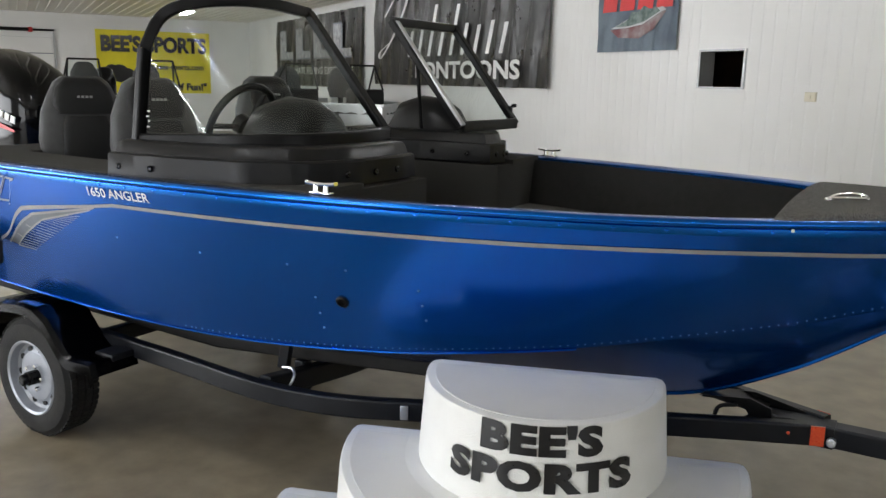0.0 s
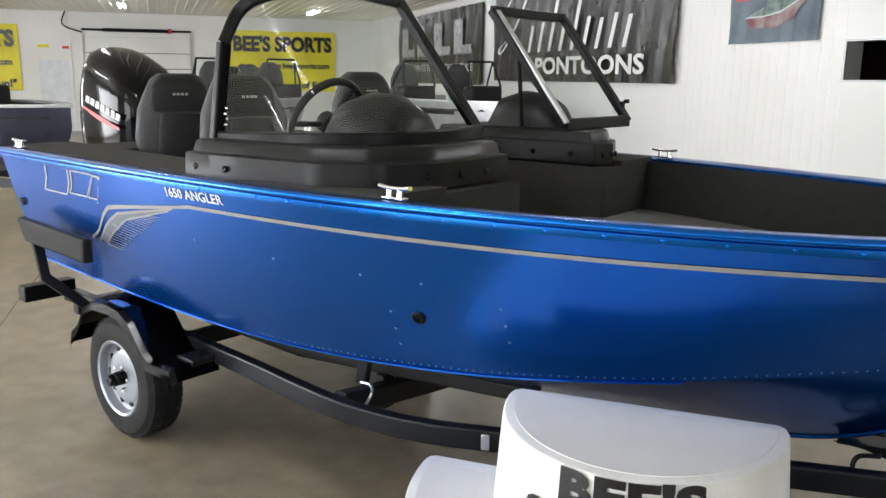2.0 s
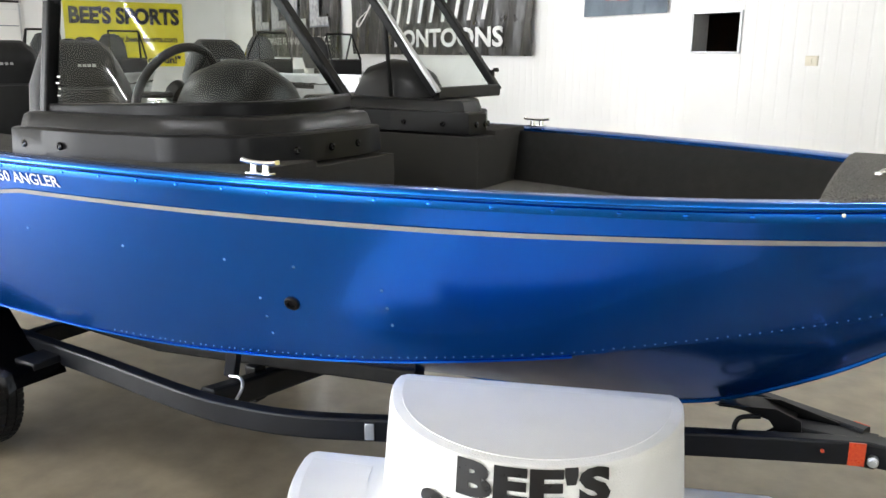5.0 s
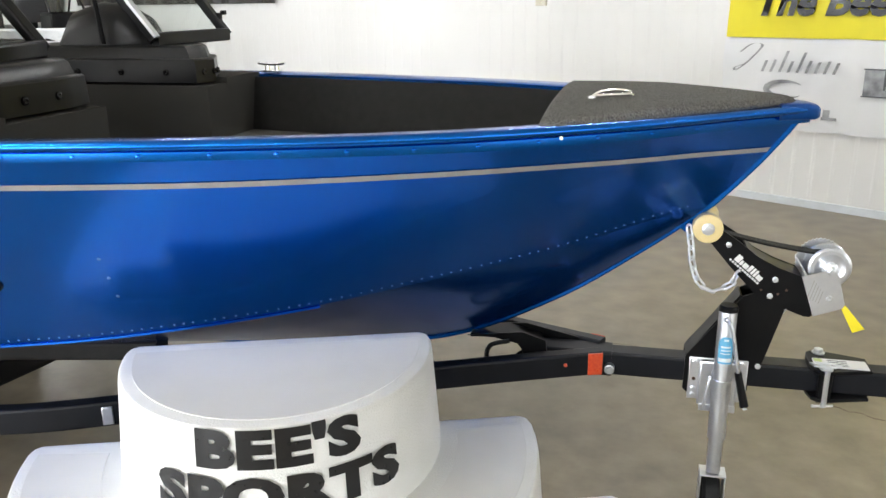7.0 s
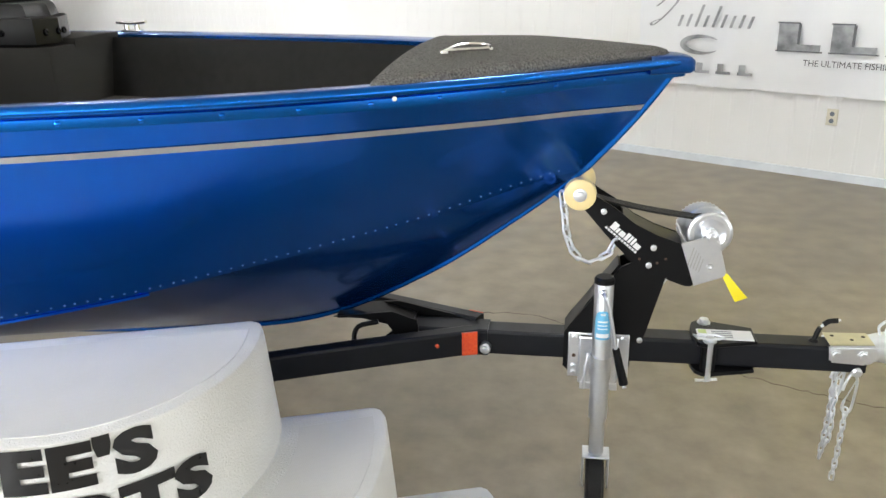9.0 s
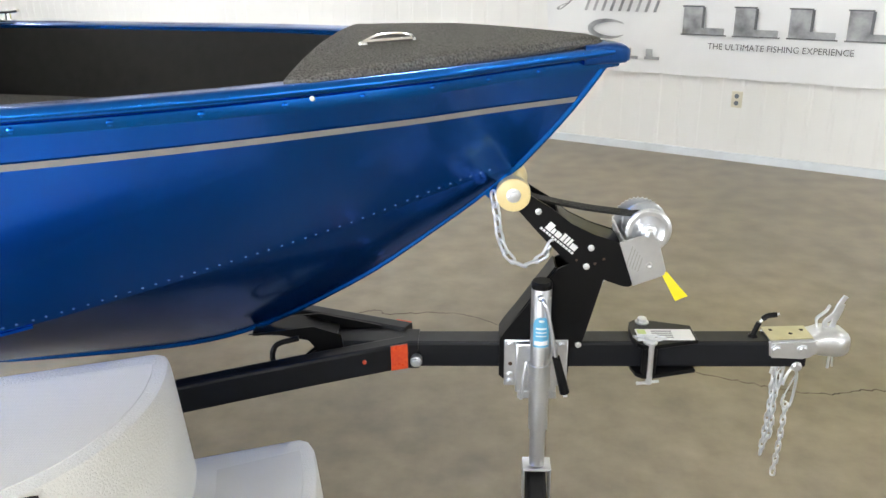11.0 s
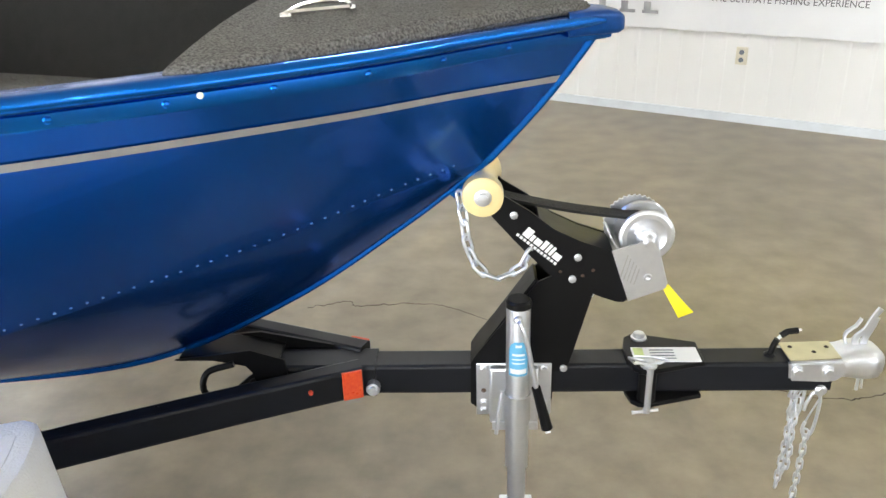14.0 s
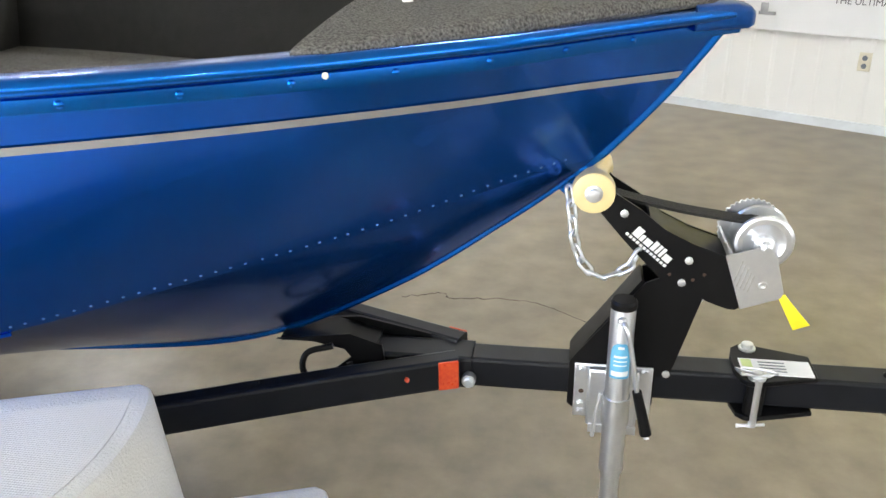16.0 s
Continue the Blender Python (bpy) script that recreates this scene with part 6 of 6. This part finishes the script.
def bee_banner(o1):
    o0, z0, z1 = o1 - 3.28, 1.17, 3.0
    e = thing("yellow_banner", Bk((o0 + o1) / 2, 0.05, z0), "yellow shop banner with black lettering and insect drawing", "banner")
    bm = bm_new()
    loft(bm, [[Bk(o0 + (o1 - o0) * i / 30, 0.05 + 0.015 * math.sin(i * 0.8 + j * 0.4), z0 + (z1 - z0) * j / 8) for j in range(9)] for i in range(31)], closed=False)
    part("sheet", bm, BANNER_YELLOW, e, smooth=60)
    bm = lettering("BEE'S SPORTS", 0.42, "LEFT", 0.03, 0, 0.72)
    xs = [v.co.x for v in bm.verts]
    k = 3.04 / (max(xs) - min(xs))
    bend(bm, lambda x, y: Bk(o1 - 0.12 - x * k, 0.08, 2.40 + y))
    part("lettering", bm, LETTER, e, smooth=0)
    for txt, start, width, z, h, bold in (("www.bees-sports.com", 1.10, 1.98, 1.88, 0.17, 0.008), ("of Fun!\"", 2.20, 0.95, 1.27, 0.20, 0.012)):
        bm = lettering(txt, h, "LEFT", bold)
        k2 = width / max(v.co.x for v in bm.verts)
        bend(bm, lambda x, y: Bk(o1 - start - x * k2, 0.08, z + y))
        part("lettering", bm, LETTER, e, smooth=0)
    # insect drawing: banded ovals and two wings
    for i, (c, r) in enumerate(((0.40, 0.20), (0.62, 0.26), (0.84, 0.22))):
        bm = bm_new()
        lathe(bm, Bk(o1 - c, 0.076, 1.80 - i * 0.06), -U, [(0, r * 0.55), (0.006, r * 0.55), (0.006, r), (0, r)], 20)
        part("drawing", bm, LETTER, e)
    return e


bee_banner(4.56)
bee_banner(13.6)

# ---- ceiling lights ----
for s in (-6, -1.0, 4.0, 9.0, 14.0, 19.0):
    for o in (2.6, 7.4, 11.4):
        e = thing("ceiling_light", W(s, o, CEIL), "white two-tube fluorescent ceiling fixture", "ceiling light", "ceiling lights in rows")
        bm = bm_new()
        loft(bm, [[W(s + a, o + b, CEIL - d) for a, b in ((-0.61, -w), (0.61, -w), (0.61, w), (-0.61, w))] for d, w in ((0.0, 0.05), (0.05, 0.05), (0.06, 0.11), (0.065, 0.11))])
        part("housing", bm, WALL, e, smooth=0)
        for b in (-0.06, 0.06):
            bm = bm_new()
            cyl(bm, W(s - 0.58, o + b, CEIL - 0.085), W(s + 0.58, o + b, CEIL - 0.085), 0.016, n=10)
            part("tube_lamp", bm, TUBE, e)


# ---- other boats in the hall ----
def far_boat(at, turn, L, hull_mat, top_mat, label, ws=True, z0=0.5):
    """A smaller fishing boat on a bunk trailer; its bow points along +x before the turn."""
    e = thing("motor_boat", at, label, "boat", "other boats in the hall")
    m = pose(*at, 0, 0, turn)

    def put(bm):
        bmesh.ops.transform(bm, matrix=m, verts=bm.verts)
        return bm

    def lines(t):
        w = 0.95 * (1 - max(0.0, (t - 0.55) / 0.45) ** 2.2)
        return t * L - L / 2, w

    for side in (-1, 1):
        bm = bm_new()
        rings = []
        for i in range(25):
            x, w = lines(i / 24)
            lift = 0.35 * max(0, (i / 24 - 0.7) / 0.3) ** 2
            rings.append([(x, side * w, z0 + 0.80), (x, side * w * 0.93, z0 + 0.55), (x - 0.05 * i / 24, side * w * 0.80, z0 + 0.25 + lift * 0.5), (x - 0.12 * i / 24, 0, z0 + lift)])
        loft(bm, rings, closed=False)
        part("hull_side", put(bm), hull_mat, e, smooth=40)
        bm = bm_new()
        sweep(bm, [(lines(i / 24)[0], side * lines(i / 24)[1], z0 + 0.80) for i in range(25)], rect(0.05, 0.04, 0.008))
        part("gunwale", put(bm), ALU, e)
        bm = bm_new()
        loft(bm, [[(lines(i / 24)[0], side * (lines(i / 24)[1] * k + 0.003), z0 + z) for k, z in ((0.965, 0.68), (0.945, 0.60))] for i in range(22)], closed=False)
        part("side_stripe", put(bm), top_mat, e)
    bm = bm_new()
    q = [(lines(i / 24)[0], lines(i / 24)[1] * 0.97) for i in range(25)]
    ring = q + [(x, -y) for x, y in q[::-1]]
    loft(bm, [[(x, y, z) for x, y in ring] for z in (z0 + 0.66, z0 + 0.70)])
    part("deck", put(bm), VINYL, e)
    bm = bm_new()
    box(bm, (-L / 2 + 0.02, 0, z0 + 0.5), (0.06, 1.7, 0.6), bevel=0.01)
    part("transom", put(bm), hull_mat, e)
    for side in (-1, 1):
        bm = bm_new()
        box(bm, (0.25, side * 0.6, z0 + 0.85), (0.5, 0.55, 0.32), bevel=0.05)
        con = part("console", put(bm), PLASTIC, e)
        if ws:
            bm = bm_new()
            loft(bm, [[(0.45, side * 0.33, z0 + 1.0), (0.2, side * 0.35, z0 + 1.42)], [(0.45, side * 0.86, z0 + 1.0), (0.2, side * 0.80, z0 + 1.42)]], closed=False)
            part("windshield", orient(put(bm), (1, -0.6, 0.5)), GLASS, con, smooth=0, recalc=False)
            bm = bm_new()
            for a, b in (((0.45, 0.33, 1.0), (0.2, 0.35, 1.42)), ((0.2, 0.35, 1.42), (0.2, 0.80, 1.42)), ((0.2, 0.80, 1.42), (0.45, 0.86, 1.0)), ((0.45, 0.86, 1.0), (0.45, 0.33, 1.0)), ((0.2, 0.80, 1.42), (-0.25, 0.88, 1.0))):
                tube(bm, [(a[0], a[1] * side, a[2] + z0), (b[0], b[1] * side, b[2] + z0)], 0.016, 8)
            part("windshield_frame", put(bm), BLACK_FRAME, con)
        bm = bm_new()
        cushion(bm, [(-0.7, 0.2, z0 + 0.85, 0.08), (-0.72, 0.24, z0 + 1.0, 0.09), (-0.74, 0.22, z0 + 1.22, 0.08), (-0.76, 0.14, z0 + 1.36, 0.06), (-0.77, 0.08, z0 + 1.39, 0.04)])
        bmesh.ops.translate(bm, vec=(0, side * 0.5, 0), verts=bm.verts)
        part("seat", put(bm), SEAT_GREY, e, smooth=60)
        bm = bm_new()
        cyl(bm, (-0.7, side * 0.5, z0 + 0.68), (-0.7, side * 0.5, z0 + 0.9), 0.05)
        part("pedestal", put(bm), BLACK_FRAME, e)
    bm = bm_new()
    cushion(bm, [(-L / 2 - 0.3, 0.15, z0 + 0.65, 0.2), (-L / 2 - 0.3, 0.2, z0 + 0.8, 0.27), (-L / 2 - 0.3, 0.2, z0 + 1.1, 0.27), (-L / 2 - 0.28, 0.13, z0 + 1.3, 0.2), (-L / 2 - 0.26, 0.05, z0 + 1.33, 0.1)])
    box(bm, (-L / 2 - 0.12, 0, z0 + 0.55), (0.3, 0.2, 0.5), bevel=0.03)
    part("outboard_motor", put(bm), BLACK_GLOSS, e, smooth=60)
    # trailer below
    t = thing("boat_trailer", at, "dark steel trailer under a display boat", "trailer", "other trailers in the hall")
    for side in (-1, 1):
        bm = bm_new()
        sweep(bm, [(-L / 2, side * 0.6, z0 - 0.08), (0.3, side * 0.6, z0 - 0.08), (L / 2 + 0.6, 0, z0 - 0.05)], rect(0.06, 0.1))
        part("frame_rail", put(bm), RAIL_BLACK, t)
        bm = bm_new()
        lathe(bm, (-0.6, side * 0.85, 0.3), (0, 1, 0), [(-0.08, 0.15), (-0.09, 0.25), (-0.06, 0.3), (0.06, 0.3), (0.09, 0.25), (0.08, 0.15)], 28)
        part("tyre", put(bm), RUBBER, t)
        bm = bm_new()
        box(bm, (-0.6, side * 0.4, z0 - 0.02), (2.6, 0.09, 0.07))
        part("bunk", put(bm), VINYL, t)
    bm = bm_new()
    box(bm, (-0.6, 0, 0.34), (0.06, 1.7, 0.06))
    part("axle", put(bm), RAIL_BLACK, t)
    bm = bm_new()
    cyl(bm, (L / 2 + 0.4, 0, 0), (L / 2 + 0.4, 0, z0), 0.03)
    part("jack_post", put(bm), GALV, t)


far_boat((-9.55, 8.25, 0), -31, 4.8, ALU, BLACK_FRAME, "silver aluminium boat with a dark stripe and windshield")
far_boat((-12.0, 5.9, 0), -31, 4.8, ALU, NAVY, "grey display boat with a framed windshield")
far_boat((-11.6, 0.85, 0), 20, 4.6, NAVY, ALU, "dark navy display boat with grey seats", ws=False)


# ---- cracks and a joint in the floor ----
def crack(name, pts, width, label):
    rnd = random.Random(len(pts) + int(width * 1e5))
    fine = spline([(*p, 0.0) for p in pts], 60)
    bm = bm_new()
    rings = []
    for p in fine:
        q = p + Vector((rnd.uniform(-1, 1), rnd.uniform(-1, 1), 0)) * width * (3 if name == "floor_crack" else 0)
        w = width * rnd.uniform(0.5, 1.3)
        rings.append([q + Vector((0, w, 0.001)), q + Vector((0, -w, 0.001))])
    loft(bm, rings, closed=False)
    tagged(part(name, bm, DARK, smooth=0), label, "floor crack", kind="structure")


crack("floor_crack", [(-0.96, 1.21), (-0.8, 1.26), (-0.75, 1.22), (-0.49, 1.24), (-0.28, 1.13), (0.0, 0.95)], 0.003, "thin dark crack in the concrete floor")
crack("floor_crack", [(0.3, 0.80), (0.58, 0.67), (0.84, 0.57), (1.1, 0.60), (1.6, 0.5)], 0.003, "thin dark crack in the concrete floor")
crack("floor_joint", [(-3.5, -2.3), (-5.87, -0.69), (-6.9, -0.02), (-10, 2.1)], 0.004, "straight saw-cut joint in the concrete floor")
